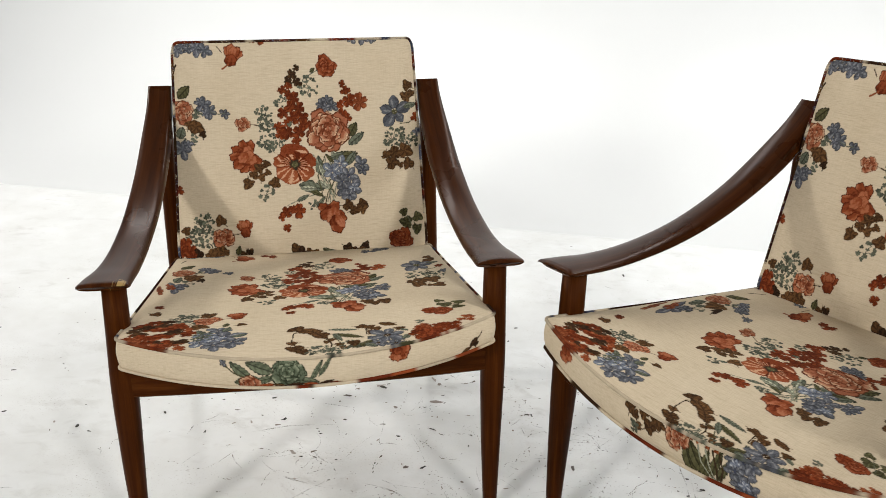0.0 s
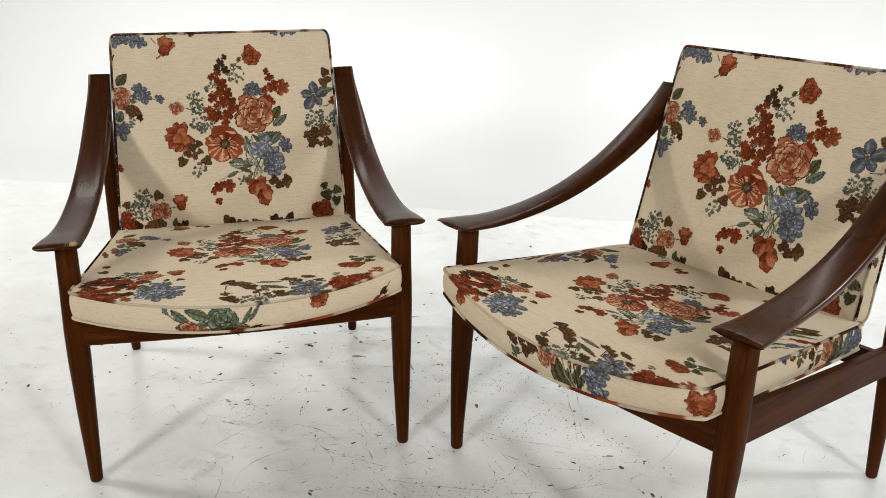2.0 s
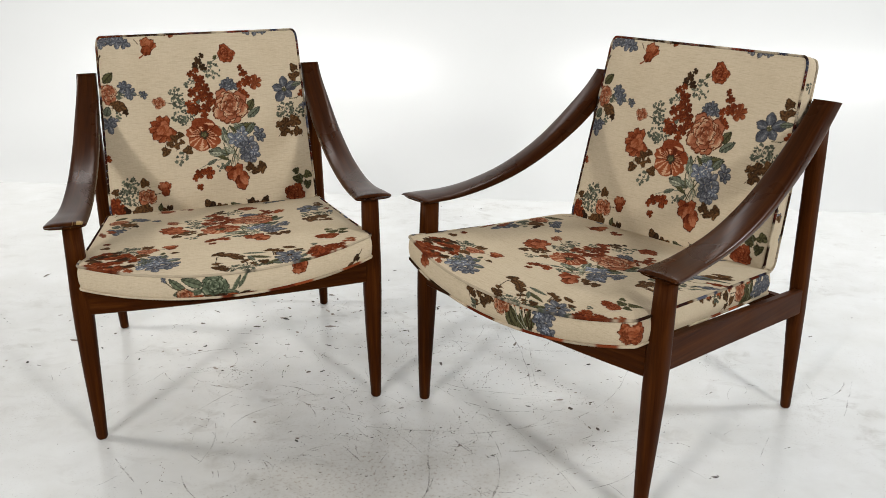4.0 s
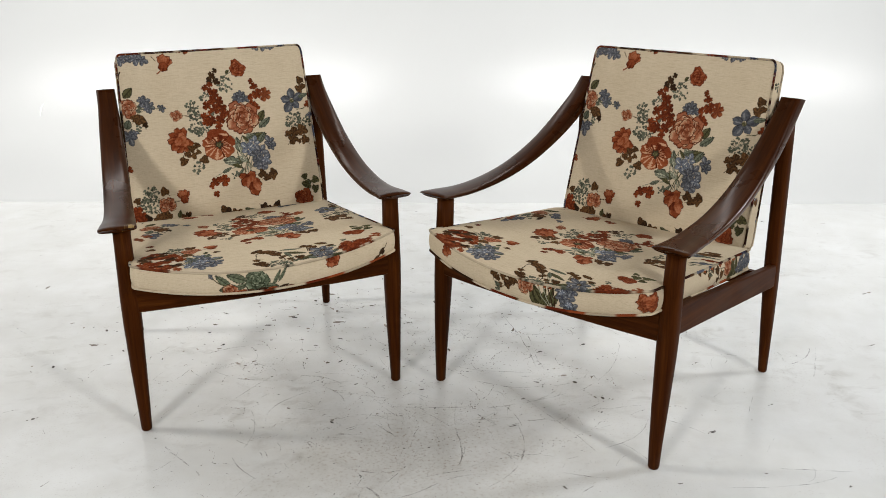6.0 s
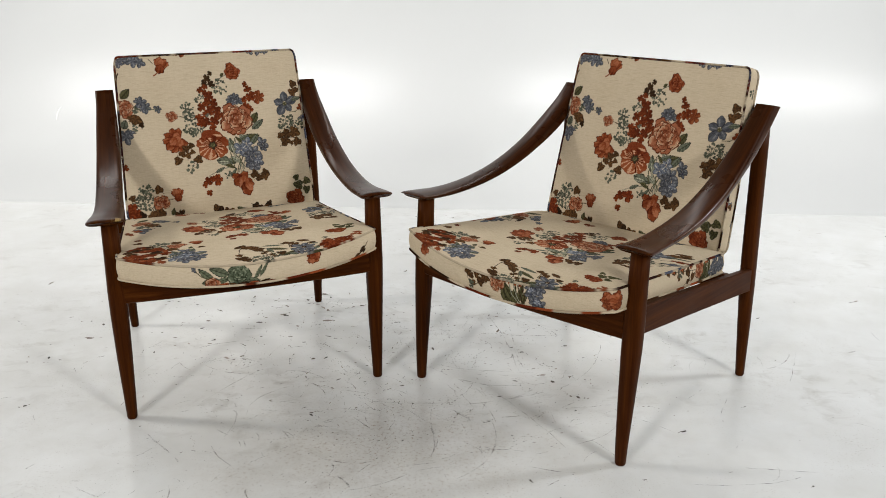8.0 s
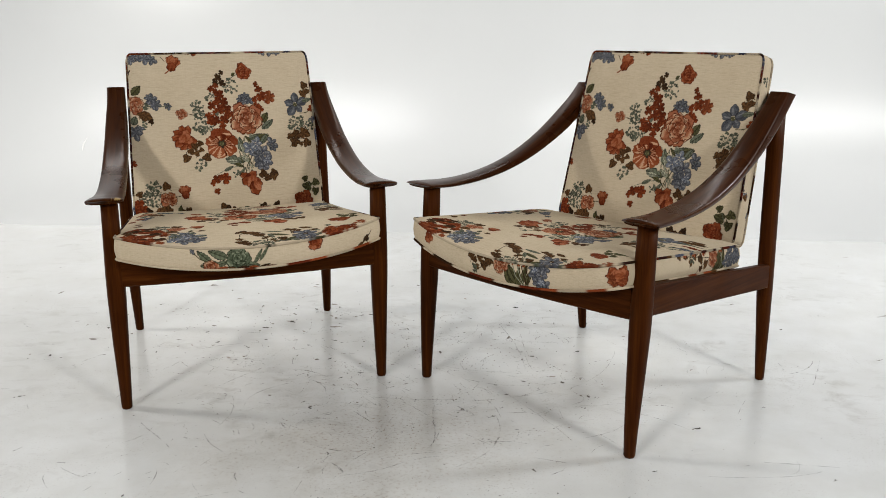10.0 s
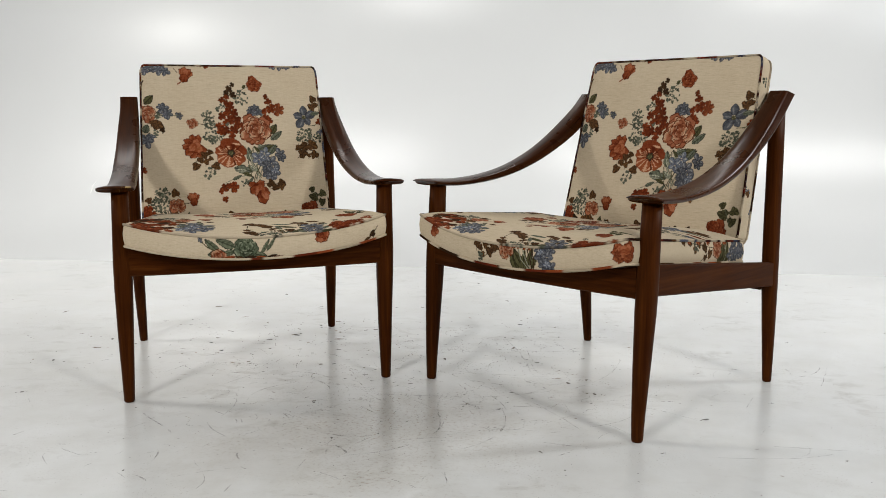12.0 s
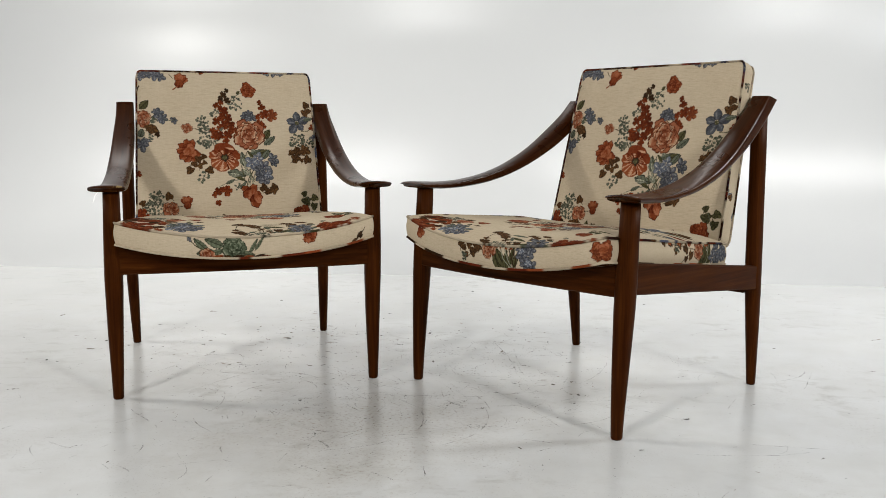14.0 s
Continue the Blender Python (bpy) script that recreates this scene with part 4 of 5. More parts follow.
def cushion(name, parent, face, nx, ny, down, deep, face_color, strip, label, crown=0.004):
    """face(p, q): arrays of points of the upper side, p across in -1..1, q from 0 (front) to 1; down: the way of the boxing."""
    p, q = np.meshgrid(np.linspace(-1, 1, nx), np.linspace(0, 1, ny))
    top = face(p, q)
    flat = top.reshape(-1, 3)
    colors = face_color(flat)
    verts, quads = [flat], [grid_quads(ny, nx)]
    # boxing along the rim, from the middle of the front to the right and round
    front = [(0, j) for j in range(nx // 2, nx)] + [(i, nx - 1) for i in range(1, ny)] + [(ny - 1, j) for j in range(nx - 2, -1, -1)] + [(i, 0) for i in range(ny - 2, -1, -1)] + [(0, j) for j in range(1, nx // 2)]
    rim = np.array([top[i, j] for i, j in front])
    step = np.linalg.norm(np.roll(rim, -1, 0) - rim, axis=1)
    s = np.concatenate([[0], np.cumsum(step)[:-1]])
    total = step.sum()
    u = np.where(s > total / 2, s - total, s)
    down = np.array(down, float)
    tangent = np.roll(rim, -3, 0) - np.roll(rim, 3, 0)
    out = np.cross(tangent, -down)
    out /= np.linalg.norm(out, axis=1)[:, None]
    levels = 44 if name.startswith("seat") else 26
    base, m = len(flat), len(rim)
    low = rim + down * deep
    for k in range(levels):
        f = k / (levels - 1)
        verts.append(rim * (1 - f) + low * f + out * crown * math.sin(math.pi * f))
        colors = np.vstack([colors, strip.color_at(u, np.full(m, deep * (1 - f)))])
    k, j = np.meshgrid(np.arange(levels - 1), np.arange(m), indexing="ij")
    a, b = base + k * m + j, base + k * m + (j + 1) % m
    quads.append(np.stack([a.ravel(), (a + m).ravel(), (b + m).ravel(), b.ravel()], 1))
    # underside
    under = low.mean(0) + down * 0.002
    n0 = base + levels * m
    rings = 4
    for k in range(1, rings):
        verts.append(low * (1 - k / rings) + under * (k / rings))
        colors = np.vstack([colors, np.tile(strip.color_at(np.zeros(1), np.full(1, 0.085)), (m, 1))])
    k, j = np.meshgrid(np.arange(rings - 1), np.arange(m), indexing="ij")
    a, b = n0 - m + k * m + j, n0 - m + k * m + (j + 1) % m
    quads.append(np.stack([a.ravel(), (a + m).ravel(), (b + m).ravel(), b.ravel()], 1))
    me = quads_mesh(name, np.vstack(verts), np.vstack(quads), FABRIC)
    set_print(me, colors)
    pad = part(name, me, parent, label)
    for line, seed, at_low in ((rim, 3, False), (low, 7, True)):
        own = face_color(rim[::2]) if not at_low else strip.color_at(u[::2], np.full(len(u[::2]), 0.003))
        piping(pad, line[::2] + out[::2] * 0.0015, seed, at_low, own, np.abs(u[::2]) < 0.29, (u[::2] < -0.03) & (strip is STRIPS["A"]) & at_low)
    return pad


def piping(parent, line, seed, pale, own, near, plain):
    """Cord along a closed line, cut from the print, so that its colour changes along it."""
    rng = np.random.default_rng(seed)
    r, n, m = 0.0028, 8, len(line)
    tangent = np.roll(line, -1, 0) - np.roll(line, 1, 0)
    tangent /= np.linalg.norm(tangent, axis=1)[:, None] + 1e-12
    ref = np.array([0.31, 0.22, 0.93])
    a = np.cross(tangent, ref)
    a /= np.linalg.norm(a, axis=1)[:, None]
    b = np.cross(tangent, a)
    ang = np.arange(n) * 2 * math.pi / n
    verts = (line[:, None] + r * (np.cos(ang)[None, :, None] * a[:, None] + np.sin(ang)[None, :, None] * b[:, None])).reshape(-1, 3)
    i, j = np.meshgrid(np.arange(m), np.arange(n), indexing="ij")
    q = np.stack([(i * n + j).ravel(), (i * n + (j + 1) % n).ravel(), (((i + 1) % m) * n + (j + 1) % n).ravel(), (((i + 1) % m) * n + j).ravel()], 1)
    me = quads_mesh("piping", verts, q, FABRIC)
    dark = [DARK_RED, UMBER, (70, 34, 27), (52, 30, 26), NAVY, (112, 50, 36), BROWN, (88, 92, 108)]
    share = 0.72 if not pale else 0.4
    cols, k = np.zeros((m, 3)), 0
    while k < m:
        run = int(rng.integers(5, 20)) if not pale else int(rng.integers(14, 36))
        tones = dark if not pale else (DARK_RED, RUST, BROWN, UMBER)
        tone = np.array(tones[rng.integers(len(tones))] if rng.uniform() < share else CREAM, float) * rng.uniform(0.75, 1.0)
        cols[k : k + run] = (np.clip(tone, 0, 215) / 255.0) ** 2.2
        k += run
    keep = near if parent.name.startswith("seat") and not pale else np.zeros(m, bool)
    # print colour darkened to stand in for the shadow line along the seam
    cols[keep] = own[keep] * 0.8
    cols[plain] = (np.array(CREAM) * 0.95 / 255.0) ** 2.2
    for _ in range(3):
        cols = (np.roll(cols, 1, 0) + 2 * cols + np.roll(cols, -1, 0)) / 4
    cols = np.repeat(cols, n, 0)
    # flecks of cream and blue thread in the cord
    fleck = rng.uniform(0, 1, len(cols))
    if parent.name.startswith("seat"):
        fleck = 0.3 + 0.5 * fleck
    cols[fleck < 0.03] = (np.array(CREAM) * 0.85 / 255.0) ** 2.2
    cols[fleck > 0.97] = (np.array(SLATE) / 255.0) ** 2.2
    cols[(fleck > 0.86) & (fleck < 0.97)] *= 0.6
    set_print(me, cols)
    part("piping", me, parent, "patterned fabric piping")


def rounded(p, q, r):
    """Pulls the corners of the unit sheet in to a radius."""
    e = np.minimum(q, 1 - q)
    k = np.clip((r - e) / r, 0, 1)
    return p * (1 - r * 0.8 * (1 - np.sqrt(np.clip(1 - k * k, 0, 1))))


def seat_cushion(chair, which):
    across, ahead, pulled = {"A": (0.0, 0.012, 0.05), "B": (0.018, 0.024, 0.075)}[which]  # each cover is cut a little differently

    def face(p, q):
        pr = rounded(p, q, 0.018)
        half = 0.301 - 0.031 * q
        x = pr * half
        fall = 1 - pr * pr
        y0 = -0.046 - 0.036 * fall
        y = y0 + (0.474 - y0) * q
        z = 0.420 - 0.053 * q - 0.032 * fall * (1 - q) ** 1.6
        e = np.clip(np.minimum(np.minimum((1 - np.abs(p)) / 0.36, 4 * q), (1 - q) / 0.6), 0, 1)
        z = z + 0.030 * (1 - (1 - e) ** 2.6) + 0.006 * pr**4 * (1 - q) ** 2
        return np.stack([x, y, z], -1)

    def color(v):
        swell = (v[:, 2] - (0.406 - 0.06 * v[:, 1])) * 3.3
        y = v[:, 1] + np.where(swell < 0, 0.5 * swell, swell)
        # the cloth is pulled back at both sides of the rear
        rear = np.clip((v[:, 1] - 0.09) / 0.15, 0, 1)
        y = y - rear * (pulled * np.clip((-v[:, 0] - 0.06) / 0.12, 0, 1) + 0.028 * np.clip((v[:, 0] - 0.11) / 0.08, 0, 1))
        return SEAT_CLOTH.color_at(v[:, 0] + 0.0046 - across, 1.18 * (y + ahead - 0.178) - 0.028)

    cushion("seat_cushion", chair, face, 580, 520, (0, 0.0, -1), 0.050, color, STRIPS[which], "cream linen seat cushion printed with rust and blue flowers")


BACK_N = np.array([0, -1.0, 0.2558]) / math.hypot(1, 0.2558)
BACK_S = np.array([0, 0.2558, 1.0]) / math.hypot(1, 0.2558)
BACK_O = np.array([0, 0.4648, 0.4271])


def back_cushion(chair):
    s0, s1 = -0.060, 0.390

    def face(p, q):
        pr = rounded(p, q, 0.05)
        x = pr * (0.2615 - 0.0145 * q)
        s = s0 + (s1 - s0) * q
        e = np.clip(np.minimum(1 - np.abs(p), 1 - np.abs(2 * q - 1)) / 0.35, 0, 1)
        n = -0.006 + 0.008 * (1 - (1 - e) ** 2.4)
        return BACK_O + x[..., None] * np.array([1.0, 0, 0]) + s[..., None] * BACK_S + n[..., None] * BACK_N

    def color(v):
        return BACK_CLOTH.color_at(v[:, 0] + 0.0085, (v[:, 2] - 0.4271) * 1.0322 - 0.134)

    cushion("back_cushion", chair, face, 560, 500, -BACK_N, 0.046, color, STRIPS["back"], "cream linen back cushion printed with a rust and blue bouquet")


# ---- armchair frame ----
def leg_mesh(name, stations, mat, n=32):
    """A turned leg: stations of (x, y, z, radius across, radius deep)."""
    def bow(c, z):
        return math.copysign(abs(c) ** (1 - 0.22 * min(1, z / 0.3)), c)  # round at the foot, squarer above

    rings = [[(x + rx * bow(math.cos(2 * math.pi * k / n), z), y + ry * bow(math.sin(2 * math.pi * k / n), z), z) for k in range(n)] for x, y, z, rx, ry in stations]
    v, f = loft(rings)
    me = mesh_of(name, v, f, mat)
    return me


def spline(rows, steps):
    """Catmull-Rom through rows of numbers."""
    rows = np.array(rows, float)
    pad = np.vstack([2 * rows[0] - rows[1], rows, 2 * rows[-1] - rows[-2]])
    out = []
    for k in range(len(rows) - 1):
        p0, p1, p2, p3 = pad[k : k + 4]
        for s in np.arange(steps) / steps:
            out.append(0.5 * (2 * p1 + (p2 - p0) * s + (2 * p0 - 5 * p1 + 4 * p2 - p3) * s * s + (3 * p1 - p0 - 3 * p2 + p3) * s**3))
    out.append(rows[-1])
    return np.array(out)


# x, y, z of the middle, half width, half thickness, tilt outward of the upper face (degrees)
ARM = [
    (0.2830, 0.664, 0.773, 0.0232, 0.0205, 0),
    (0.2835, 0.610, 0.722, 0.0235, 0.0205, 0),
    (0.2840, 0.556, 0.671, 0.0248, 0.0208, 0),
    (0.2870, 0.487, 0.622, 0.0280, 0.0200, 2),
    (0.2905, 0.414, 0.580, 0.0300, 0.0170, 4),
    (0.2945, 0.342, 0.547, 0.0310, 0.0145, 5),
    (0.2980, 0.270, 0.523, 0.0315, 0.0125, 5),
    (0.3015, 0.200, 0.508, 0.0320, 0.0110, 4),
    (0.3045, 0.130, 0.500, 0.0330, 0.0098, 3),
    (0.3085, 0.070, 0.498, 0.0350, 0.0090, 1),
    (0.3135, 0.025, 0.500, 0.0385, 0.0085, 0),
    (0.3165, -0.010, 0.502, 0.0410, 0.0078, 0),
]


def arm_mesh(side, worn, arm_top, nicked):
    rows = spline(ARM, 5)
    n = 44
    rings, grains, run = [], [], 0.0
    for k, (x, y, z, hw, ht, tilt) in enumerate(rows):
        a, b = rows[max(k - 1, 0)], rows[min(k + 1, len(rows) - 1)]
        along = np.array([0, b[1] - a[1], b[2] - a[2]])
        along /= np.linalg.norm(along)
        up = np.array([0, along[2], -along[1]])  # upper face looks up and forward
        if up[2] < 0:
            up = -up
        wide = np.array([1.0, 0, 0])
        c, s = math.cos(radians(tilt)), math.sin(radians(tilt))
        wide, up = c * wide - s * up, c * up + s * wide
        ring, grain = [], []
        run += math.hypot(*(rows[k][1:3] - rows[max(k - 1, 0)][1:3]))
        for j in range(n):
            t = 2 * math.pi * j / n
            ct, st = math.cos(t), math.sin(t)
            e = 2 / (3.4 + 2.2 * max(0.0, (y - 0.40) / 0.2))  # squarer towards the top
            px, pz = math.copysign(abs(ct) ** e, ct), math.copysign(abs(st) ** e, st)
            if pz > 0:
                pz *= 1.0 - 0.25 * px * px * min(1.0, max(0.0, (0.58 - y) / 0.2))  # crowned upper face
            p = np.array([x, y, z]) + wide * px * hw + up * pz * ht
            ring.append(p)
            grain.append((px * hw, run, pz * ht + side))
        rings.append(ring)
        grains += grain
    # rounded nose of the paddle, undercut below
    last = rows[-1]
    for off, f, g in ((0.005, 0.995, 0.85), (0.009, 0.97, 0.6), (0.0115, 0.94, 0.25)):
        rings.append([np.array([last[0] + (p[0] - last[0]) * f, last[1] - off + (0.006 if p[2] < last[2] else 0.0), last[2] + 0.001 + (p[2] - last[2]) * g]) for p in rings[len(rows) - 1]])
    v, f = loft(rings)
    v = [(side * p[0], p[1], p[2]) for p in v]
    if side > 0:
        f = [q[::-1] for q in f]
    # the cut at the top falls a little to the rear
    bm = bmesh.new()
    layer = bm.verts.layers.float_vector.new("grain")
    bare = bm.verts.layers.float.new("wear_and_glint")
    points = [bm.verts.new(p) for p in v]
    for k, p in enumerate(points):
        p[layer] = g = grains[k] if k < len(grains) else grains[len(grains) - n + k % n]
        if nicked:  # a small knock halfway up
            worn_here = 0.44 - 0.4 * math.hypot((g[0] + 0.004) / 0.010, (g[1] - 0.397) / 0.012, (g[2] - side - 0.013) / 0.012)
        else:
            worn_here = worn * (0.62 - 0.5 * math.hypot((g[0] + 0.027) / 0.018, (run - g[1]) / 0.012, (g[2] - side - 0.004) / 0.008))
        rub_and_glint = 0.20 * math.exp(-(((run - g[1]) / 0.010) ** 2))  # every nose is a little rubbed, with its edge highlight coloured in too
        p[bare] = max(rub_and_glint, worn_here)
    for q in f:
        bm.faces.new([points[k] for k in q])
    bmesh.ops.bisect_plane(bm, geom=bm.verts[:] + bm.edges[:] + bm.faces[:], plane_co=(0, 0.585, arm_top), plane_no=(0, 0.21, 0.978), clear_outer=True)
    bmesh.ops.holes_fill(bm, edges=[e for e in bm.edges if e.is_boundary], sides=0)
    bmesh.ops.recalc_face_normals(bm, faces=bm.faces[:])
    me = bm_mesh("armrest", bm, WOOD_BENT, True)
    me.set_sharp_from_angle(angle=radians(50))
    return me


def rail_side_mesh(side):
    stations = [(0.012, 0.303, 0.369), (0.25, 0.2797, 0.3425), (0.45, 0.2597, 0.320), (0.568, 0.2480, 0.3068)]
    rings = []
    for y, z0, z1 in stations:
        b, x1 = 0.003, 0.3150 - 0.0225 * (y - 0.012)
        x0 = x1 - 0.019
        rings.append([(x0 + b, y, z0), (x1 - b, y, z0), (x1, y, z0 + b), (x1, y, z1 - b), (x1 - b, y, z1), (x0 + b, y, z1), (x0, y, z1 - b), (x0, y, z0 + b)])
    v, f = loft(rings)
    v = [(side * x, y, z) for x, y, z in v]
    if side < 0:
        f = [q[::-1] for q in f]
    return mesh_of("side_rail", [v_ for v_ in v], [q[::-1] for q in f], WOOD_Y, False)


def front_rail_mesh():
    rings = []
    for k in range(25):
        x = -0.296 + 0.592 * k / 24
        p = x / 0.296
        z0, z1 = 0.2990, 0.366 - 0.032 * (1 - p * p)
        y0, y1, b = -0.004 - 0.012 * (1 - p * p), 0.020 - 0.012 * (1 - p * p), 0.003
        rings.append([(x, y0 + b, z0), (x, y1, z0), (x, y1, z1), (x, y0 + b, z1), (x, y0, z1 - b), (x, y0, z0 + b)])
    v, f = loft(rings)
    return mesh_of("front_rail", v, f, WOOD_X, False)


def armchair(seat_strip, at, toe, arm_top, worn_side=0):
    chair = tagged(new("armchair"), "dark walnut lounge armchair with floral printed linen cushions", "armchair", "pair of armchairs")
    chair.matrix_world = at
    for side in (-1, 1):
        s = side
        front = [(s * 0.3113, 0.0, 0.0, 0.0105, 0.0105), (s * 0.3113, 0.0, 0.004, 0.0122, 0.0122), (s * 0.311, 0.001, 0.06, 0.0142, 0.0142), (s * 0.311, 0.0055, 0.16, 0.0178, 0.0178), (s * 0.3112, 0.0105, 0.27, 0.0208, 0.0208), (s * 0.3115, 0.013, 0.33, 0.0212, 0.0212), (s * 0.3118, 0.0175, 0.42, 0.0198, 0.0198), (s * 0.312, 0.021, 0.496, 0.0188, 0.0188)]
        head = 0.004 if s < 0 or worn_side else 0.0
        front = [(x + toe[0] * max(0.0, 1 - z / 0.3) + head * max(0.0, (z - 0.2) / 0.3), y + toe[1] * max(0.0, 1 - z / 0.3), z, rx, ry) for x, y, z, rx, ry in front]
        part("front_leg", leg_mesh("front_leg", front, WOOD_Z), chair)
        rear = [(s * 0.287, 0.594, 0.0, 0.0095, 0.0095), (s * 0.287, 0.594, 0.004, 0.0112, 0.0112), (s * 0.287, 0.592, 0.06, 0.013, 0.0135), (s * 0.287, 0.588, 0.15, 0.0155, 0.0172), (s * 0.2865, 0.584, 0.25, 0.0175, 0.0205), (s * 0.286, 0.582, 0.32, 0.0178, 0.0215), (s * 0.285, 0.582, 0.45, 0.0175, 0.021), (s * 0.284, 0.583, 0.58, 0.0172, 0.0208), (s * 0.283, 0.583, 0.672, 0.017, 0.020)]
        if s < 0:  # this foot stands a little inward
            rear = [(x + 0.009 * max(0.0, 1 - z / 0.32), y + 0.006 * max(0.0, 1 - z / 0.32), z, rx, ry) for x, y, z, rx, ry in rear]
        part("rear_leg", leg_mesh("rear_leg", rear, WOOD_Z), chair)
        part("armrest", arm_mesh(side, 1.0 if side == worn_side else 0.0, arm_top, worn_side == 0 and side > 0), chair)
        part("side_rail", rail_side_mesh(side), chair)
    part("front_rail", front_rail_mesh(), chair)
    part("rear_rail", bm_mesh("rear_rail", box_bevelled(-0.275, 0.275, 0.560, 0.580, 0.236, 0.278), WOOD_X), chair)
    # plain ladder back hidden by the cushion
    for z in (0.44, 0.56, 0.665):
        y = 0.4648 + 0.2558 * (z - 0.4271) + 0.052
        part("back_slat", bm_mesh("back_slat", box_bevelled(-0.205, 0.205, y, y + 0.012, z - 0.02, z + 0.02), WOOD_X), chair)
    for side in (-1, 1):
        z0, z1 = 0.29, 0.70
        y0, y1 = (0.4648 + 0.2558 * (z - 0.4271) + 0.064 for z in (z0, z1))
        rings = [[(side * 0.2 + dx, y + dy, z) for dx, dy in ((-0.012, 0), (0.012, 0), (0.012, 0.018), (-0.012, 0.018))] for y, z in ((y0, z0), (y1, z1))]
        v, f = loft(rings)
        part("back_stile", mesh_of("back_stile", v, f, WOOD_Z, False), chair)
    seat_cushion(chair, seat_strip)
    back_cushion(chair)
    return chair


armchair("A", pose(-0.156, 1.895, 0, 0, 0, 12.17), (0.0, 0.008), 0.7140, -1)
armchair("B", pose(0.451, 1.687, 0, 0, 0, -52.62), (-0.008, 0.006), 0.7190)


# ---- marks on the floor ----
# chips in the paint: x, y, length in millimetres
CHIPS = [
    (-0.54, 2.67, 14), (-0.48, 2.61, 12), (-0.35, 2.37, 16), (-0.36, 2.29, 10), (-0.38, 2.00, 8), (-0.46, 2.07, 8), (-0.09, 2.36, 7), (0.09, 2.46, 14),
    (0.11, 2.47, 11), (-0.03, 2.52, 9), (0.10, 2.31, 10), (-0.24, 2.13, 13), (-0.17, 2.05, 9), (-0.34, 1.48, 6), (-0.03, 1.79, 13), (0.43, 2.49, 11),
    (0.69, 2.07, 15), (0.58, 1.90, 18), (0.65, 1.88, 11), (0.53, 1.75, 9), (0.55, 1.60, 9), (0.56, 2.05, 16), (0.39, 1.68, 14), (0.23, 2.32, 16),
    (1.03, 1.65, 10), (0.83, 1.56, 17), (0.67, 1.38, 10), (1.01, 1.30, 9), (1.70, 2.25, 26), (1.47, 1.90, 16), (0.22, 2.78, 14), (-0.74, 1.94, 18),
]


def grit_material():
    m, nodes, links, bsdf = material("dark_grit", 0.8)
    island = nodes.new("ShaderNodeNewGeometry").outputs["Random Per Island"]
    links.new(ramp(nodes, links, island, [(0.0, (0.025, 0.022, 0.02)), (0.4, (0.06, 0.05, 0.043)), (0.75, (0.19, 0.155, 0.13)), (1.0, (0.36, 0.32, 0.29))]), bsdf.inputs["Base Color"])
    return m


def scuff_material(name, color, cover):
    """A scrape that took the paint off in places only."""
    m, nodes, links, bsdf = material(name, 0.7, color)
    vec = coords(nodes)
    broken = tex_noise(nodes, links, vec, 330.0, 3, 0.65)
    fade = tex_noise(nodes, links, vec, 28.0, 3, 0.6)
    gap = mix(nodes, links, "MULTIPLY", 1.0, ramp(nodes, links, broken, [(0.40, (0, 0, 0)), (0.58, (cover,) * 3)]), ramp(nodes, links, fade, [(0.40, (0, 0, 0)), (0.62, (1, 1, 1))]))
    links.new(gap, bsdf.inputs["Alpha"])
    return m


GRIT = grit_material()
SCUFF, BROWN_SCUFF = scuff_material("grey_scuff", (0.2, 0.18, 0.16), 0.7), scuff_material("brown_scuff", (0.2, 0.15, 0.12), 0.74)


class Scrapes:
    """Ribbons just over the floor, in two dyes."""

    def __init__(self, seed):
        self.rng = np.random.default_rng(seed)
        self.verts, self.faces, self.dye = [], [], []

    def scrape(self, x, y, length, turn, bend, width):
        rng, base, n = self.rng, len(self.verts), max(6, int(length / 0.012))
        drift = 0.0
        for k in range(n + 1):
            f = k / n
            drift = 0.8 * drift + 0.05 * rng.normal()
            a = turn + bend * (f - 0.5) + drift
            w = width * (0.35 + 0.65 * math.sin(math.pi * (0.08 + 0.84 * f))) * rng.uniform(0.5, 1.2)
            for s in (-1, 1):
                self.verts.append((x - s * math.sin(a) * w / 2, y + s * math.cos(a) * w / 2, 0.0004))
            x, y = x + math.cos(a) * length / n, y + math.sin(a) * length / n
        self.faces.extend((base + 2 * k, base + 2 * k + 2, base + 2 * k + 3, base + 2 * k + 1) for k in range(n))
        self.dye.extend([1 if abs(width - 0.004) < 1e-6 else 0] * n)


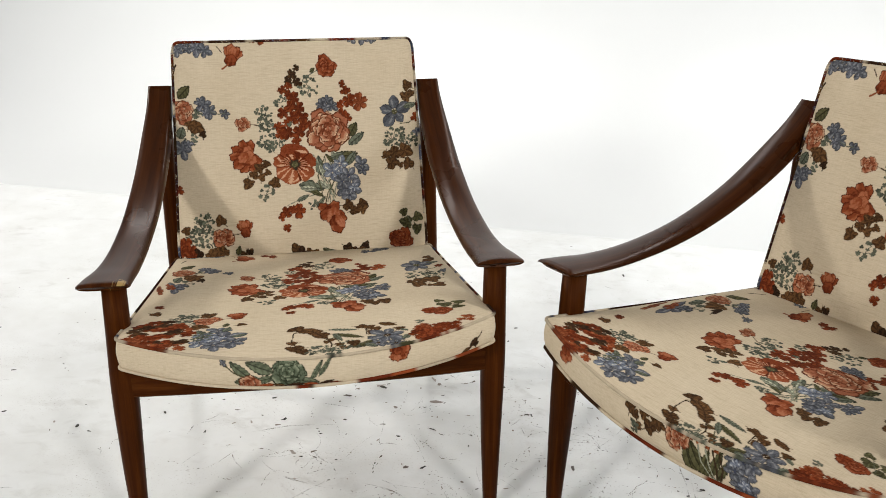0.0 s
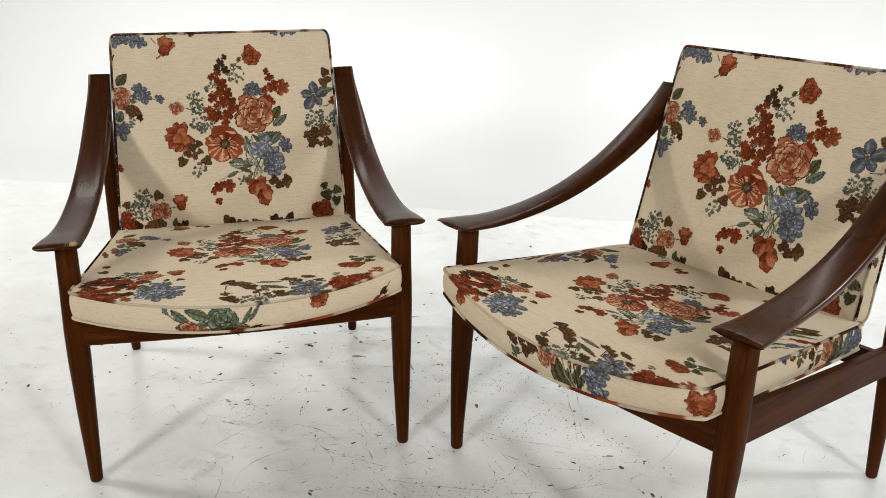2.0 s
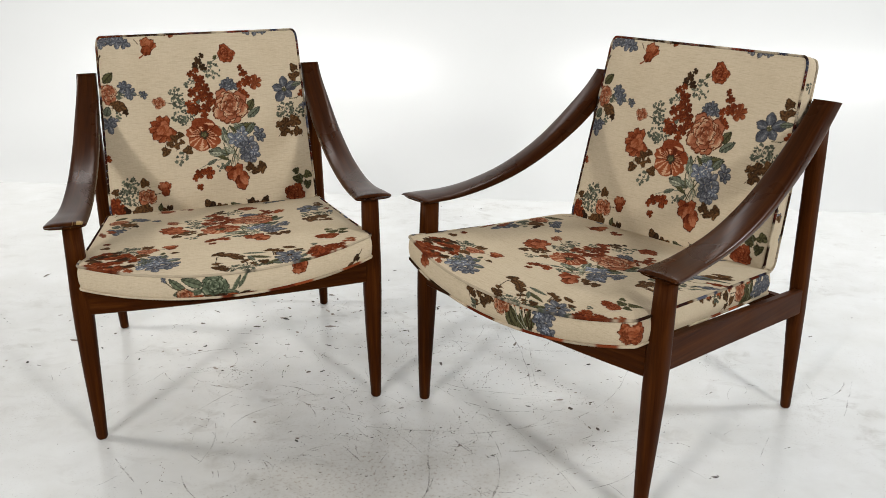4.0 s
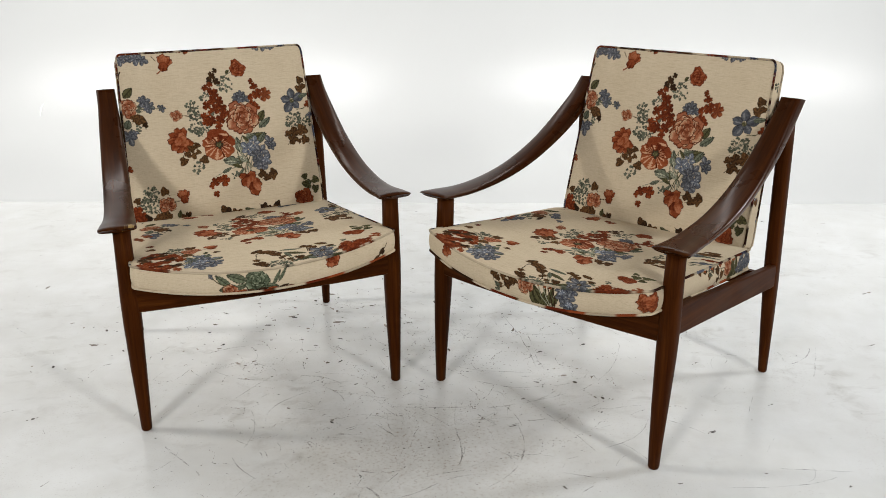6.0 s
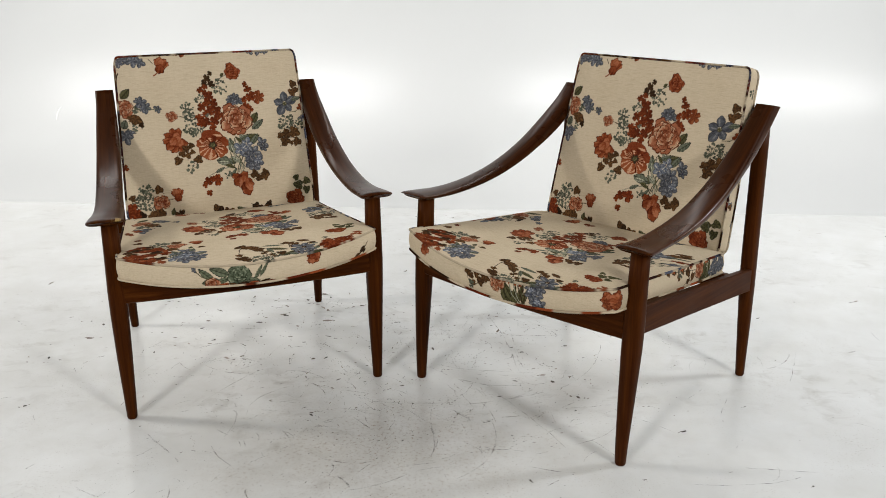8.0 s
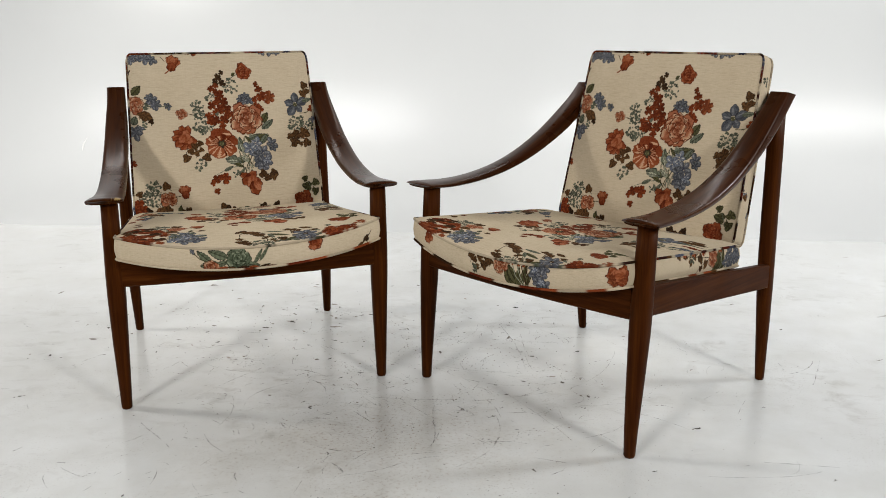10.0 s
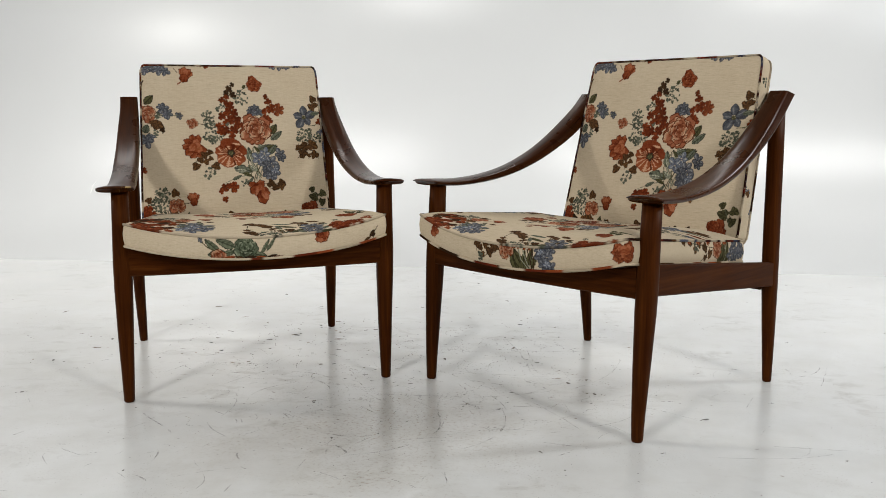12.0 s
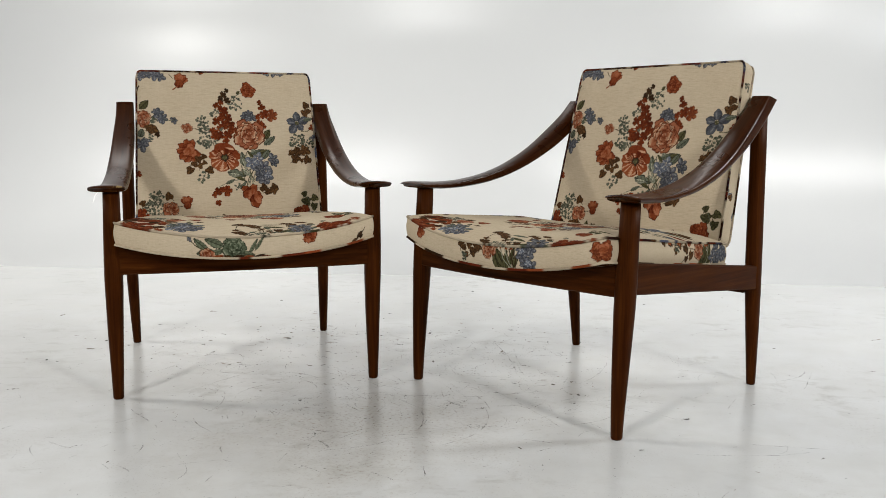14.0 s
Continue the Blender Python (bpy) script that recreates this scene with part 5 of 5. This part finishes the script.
def known_scrapes(scrape):
    """The scrapes that stand out: where they begin, length, heading, bend, width."""
    scrape(-0.170, 2.048, 0.205, -2.22, 0.37, 0.003)
    scrape(-0.084, 1.943, 0.188, -2.19, 1.07, 0.003)
    scrape(-0.221, 1.874, 0.172, -1.64, -0.53, 0.003)
    scrape(-0.259, 1.669, 0.109, -1.04, 0.39, 0.004)
    scrape(-0.015, 1.583, 0.126, -0.30, 0.93, 0.004)
    scrape(0.041, 1.442, 0.139, 0.29, 0.55, 0.003)
    scrape(0.125, 1.503, 0.116, 0.21, -0.28, 0.004)
    scrape(-0.010, 1.740, 0.038, 0.32, 1.29, 0.003)
    scrape(-0.070, 1.971, 0.130, -0.94, -1.50, 0.003)
    scrape(-0.018, 1.936, 0.151, -0.45, 0.19, 0.004)
    scrape(0.086, 1.853, 0.090, -0.21, 0.56, 0.003)
    scrape(0.309, 2.013, 0.274, -0.37, 0.57, 0.003)
    scrape(0.286, 2.017, 0.371, -0.44, 1.48, 0.003)
    scrape(0.791, 2.056, 0.351, -2.34, -0.95, 0.003)
    scrape(0.559, 1.806, 0.254, -3.06, -0.70, 0.003)
    scrape(0.310, 1.786, 0.201, 2.88, -0.21, 0.004)
    scrape(0.519, 2.312, 0.366, -1.55, -0.21, 0.003)
    scrape(0.562, 2.215, 0.276, -1.55, -0.00, 0.003)
    scrape(0.398, 1.680, 0.285, -2.21, -1.22, 0.004)
    scrape(0.388, 1.784, 0.113, -1.41, -0.24, 0.003)
    scrape(0.278, 1.816, 0.198, -1.66, 0.25, 0.004)
    scrape(0.259, 1.619, 0.084, -1.98, -0.40, 0.004)
    scrape(0.454, 1.790, 0.273, -1.28, 0.00, 0.003)
    scrape(0.442, 1.469, 0.098, -0.33, 0.34, 0.003)
    scrape(0.903, 1.391, 0.155, -0.34, 0.12, 0.003)
    scrape(0.767, 1.348, 0.239, -0.05, 0.74, 0.003)
    scrape(1.314, 1.920, 0.189, -2.10, -0.09, 0.003)
    scrape(0.512, 2.180, 0.216, -0.15, 0.16, 0.003)
    scrape(-0.364, 2.220, 0.176, 0.17, -0.53, 0.004)
    scrape(-0.080, 2.298, 0.089, 0.30, 0.56, 0.003)
    scrape(0.021, 1.500, 0.056, -1.24, -0.52, 0.006)
    scrape(0.021, 1.500, 0.052, -1.84, 0.95, 0.003)


def floor_marks():
    """Chips, grit and scrapes, densest between and before the chairs."""
    rng = np.random.default_rng(21)
    verts, faces = [], []

    def chip(x, y, length, width, turn):
        n = 7
        base = len(verts)
        c, s = math.cos(turn), math.sin(turn)
        for k in range(n):
            a, r = 2 * math.pi * k / n, rng.uniform(0.4, 1.15)
            p, q = length / 2 * r * math.cos(a), width / 2 * r * math.sin(a)
            verts.append((x + c * p - s * q, y + s * p + c * q, 0.0006))
        verts.append((x, y, 0.0009))
        faces.extend((base + k, base + (k + 1) % n, base + n) for k in range(n))

    # loose grit: middle, spread, count, size
    for x, y, sx, sy, n, big in ((0.20, 2.15, 0.32, 0.24, 320, 1.2), (0.55, 1.98, 0.26, 0.26, 170, 0.6), (-0.05, 2.45, 0.45, 0.16, 240, 1.9), (0.3, 1.3, 0.9, 0.5, 170, 0.5), (0.5, 2.75, 1.1, 0.35, 170, 1.6), (0.05, 1.62, 0.26, 0.18, 300, 0.32), (0.30, 1.60, 0.22, 0.16, 260, 0.32), (0.2, 1.8, 1.4, 0.9, 300, 0.7)):
        for _ in range(n):
            size = rng.gamma(1.3, 0.0017) * big + 0.0007
            chip(x + sx * rng.normal(), y + sy * rng.normal(), size * rng.uniform(1, 2.6), size * rng.uniform(0.5, 1), rng.uniform(0, 6.28))
    # chips, each broken into a few flakes that lie close together
    for x, y, mm in CHIPS:
        heading = 0.25 * rng.normal()
        chip(x, y, 0.00095 * mm, 0.0005 * mm, heading)
        for _ in range(int(rng.integers(2, 5))):
            d = 0.0006 * mm * rng.normal()
            chip(x + d, y + 0.3 * d + 0.0015 * rng.normal(), 0.0004 * mm, 0.0002 * mm, heading + 0.6 * rng.normal())
    # grit caught along the arcs that the legs have scraped
    for x, y, r, a0, a1, n in ((0.17, 2.30, 0.52, -1.9, -0.7, 70), (0.30, 1.95, 0.40, -1.6, -0.2, 70), (0.62, 2.25, 0.30, -2.6, -1.0, 60), (0.15, 1.85, 0.22, -2.6, -0.6, 60)):
        for _ in range(n):
            a, d = rng.uniform(a0, a1), r + 0.012 * rng.normal()
            size = rng.gamma(1.3, 0.0009) + 0.0006
            chip(x + d * math.cos(a), y + d * math.sin(a), size * rng.uniform(1, 3), size, a + 1.57 + 0.3 * rng.normal())
    # short rows of crumbs that wander
    for _ in range(150):
        x, y, a = 0.18 + 0.34 * rng.normal(), 2.05 + 0.25 * rng.normal(), rng.uniform(0, 6.28)
        for _ in range(int(rng.integers(5, 20))):
            a += 0.3 * rng.normal()
            step = rng.uniform(0.003, 0.010)
            x, y = x + step * math.cos(a), y + step * math.sin(a)
            size = rng.gamma(1.4, 0.0006) + 0.0005
            chip(x + 0.0015 * rng.normal(), y + 0.0015 * rng.normal(), size * rng.uniform(1.5, 4.0), size, a)
    me = mesh_of("floor_chips", verts, faces, GRIT, False)
    part("floor_chips", me, None, "dark chips and grit scattered on the white floor", "grit", "stuff")

    lines = Scrapes(5)
    known_scrapes(lines.scrape)
    rng = lines.rng
    for _ in range(280):
        lines.scrape(0.16 + 0.36 * rng.normal(), 1.86 + 0.34 * rng.normal(), rng.gamma(1.3, 0.03) + 0.015, rng.uniform(0, 6.28), rng.normal() * 0.7, 0.004 if rng.uniform() < 0.15 else rng.uniform(0.0012, 0.003))
    for _ in range(60):
        lines.scrape(0.3 + 0.9 * rng.normal(), 1.9 + 0.7 * rng.normal(), rng.uniform(0.02, 0.08), rng.uniform(0, 6.28), rng.normal() * 0.9, rng.uniform(0.001, 0.0028))
    me = mesh_of("floor_scratches", lines.verts, lines.faces, SCUFF, False)
    me.materials.append(BROWN_SCUFF)
    me.polygons.foreach_set("material_index", lines.dye)
    part("floor_scratches", me, None, "thin grey and brown scratches in the white floor paint", "scratches", "stuff")


floor_marks()
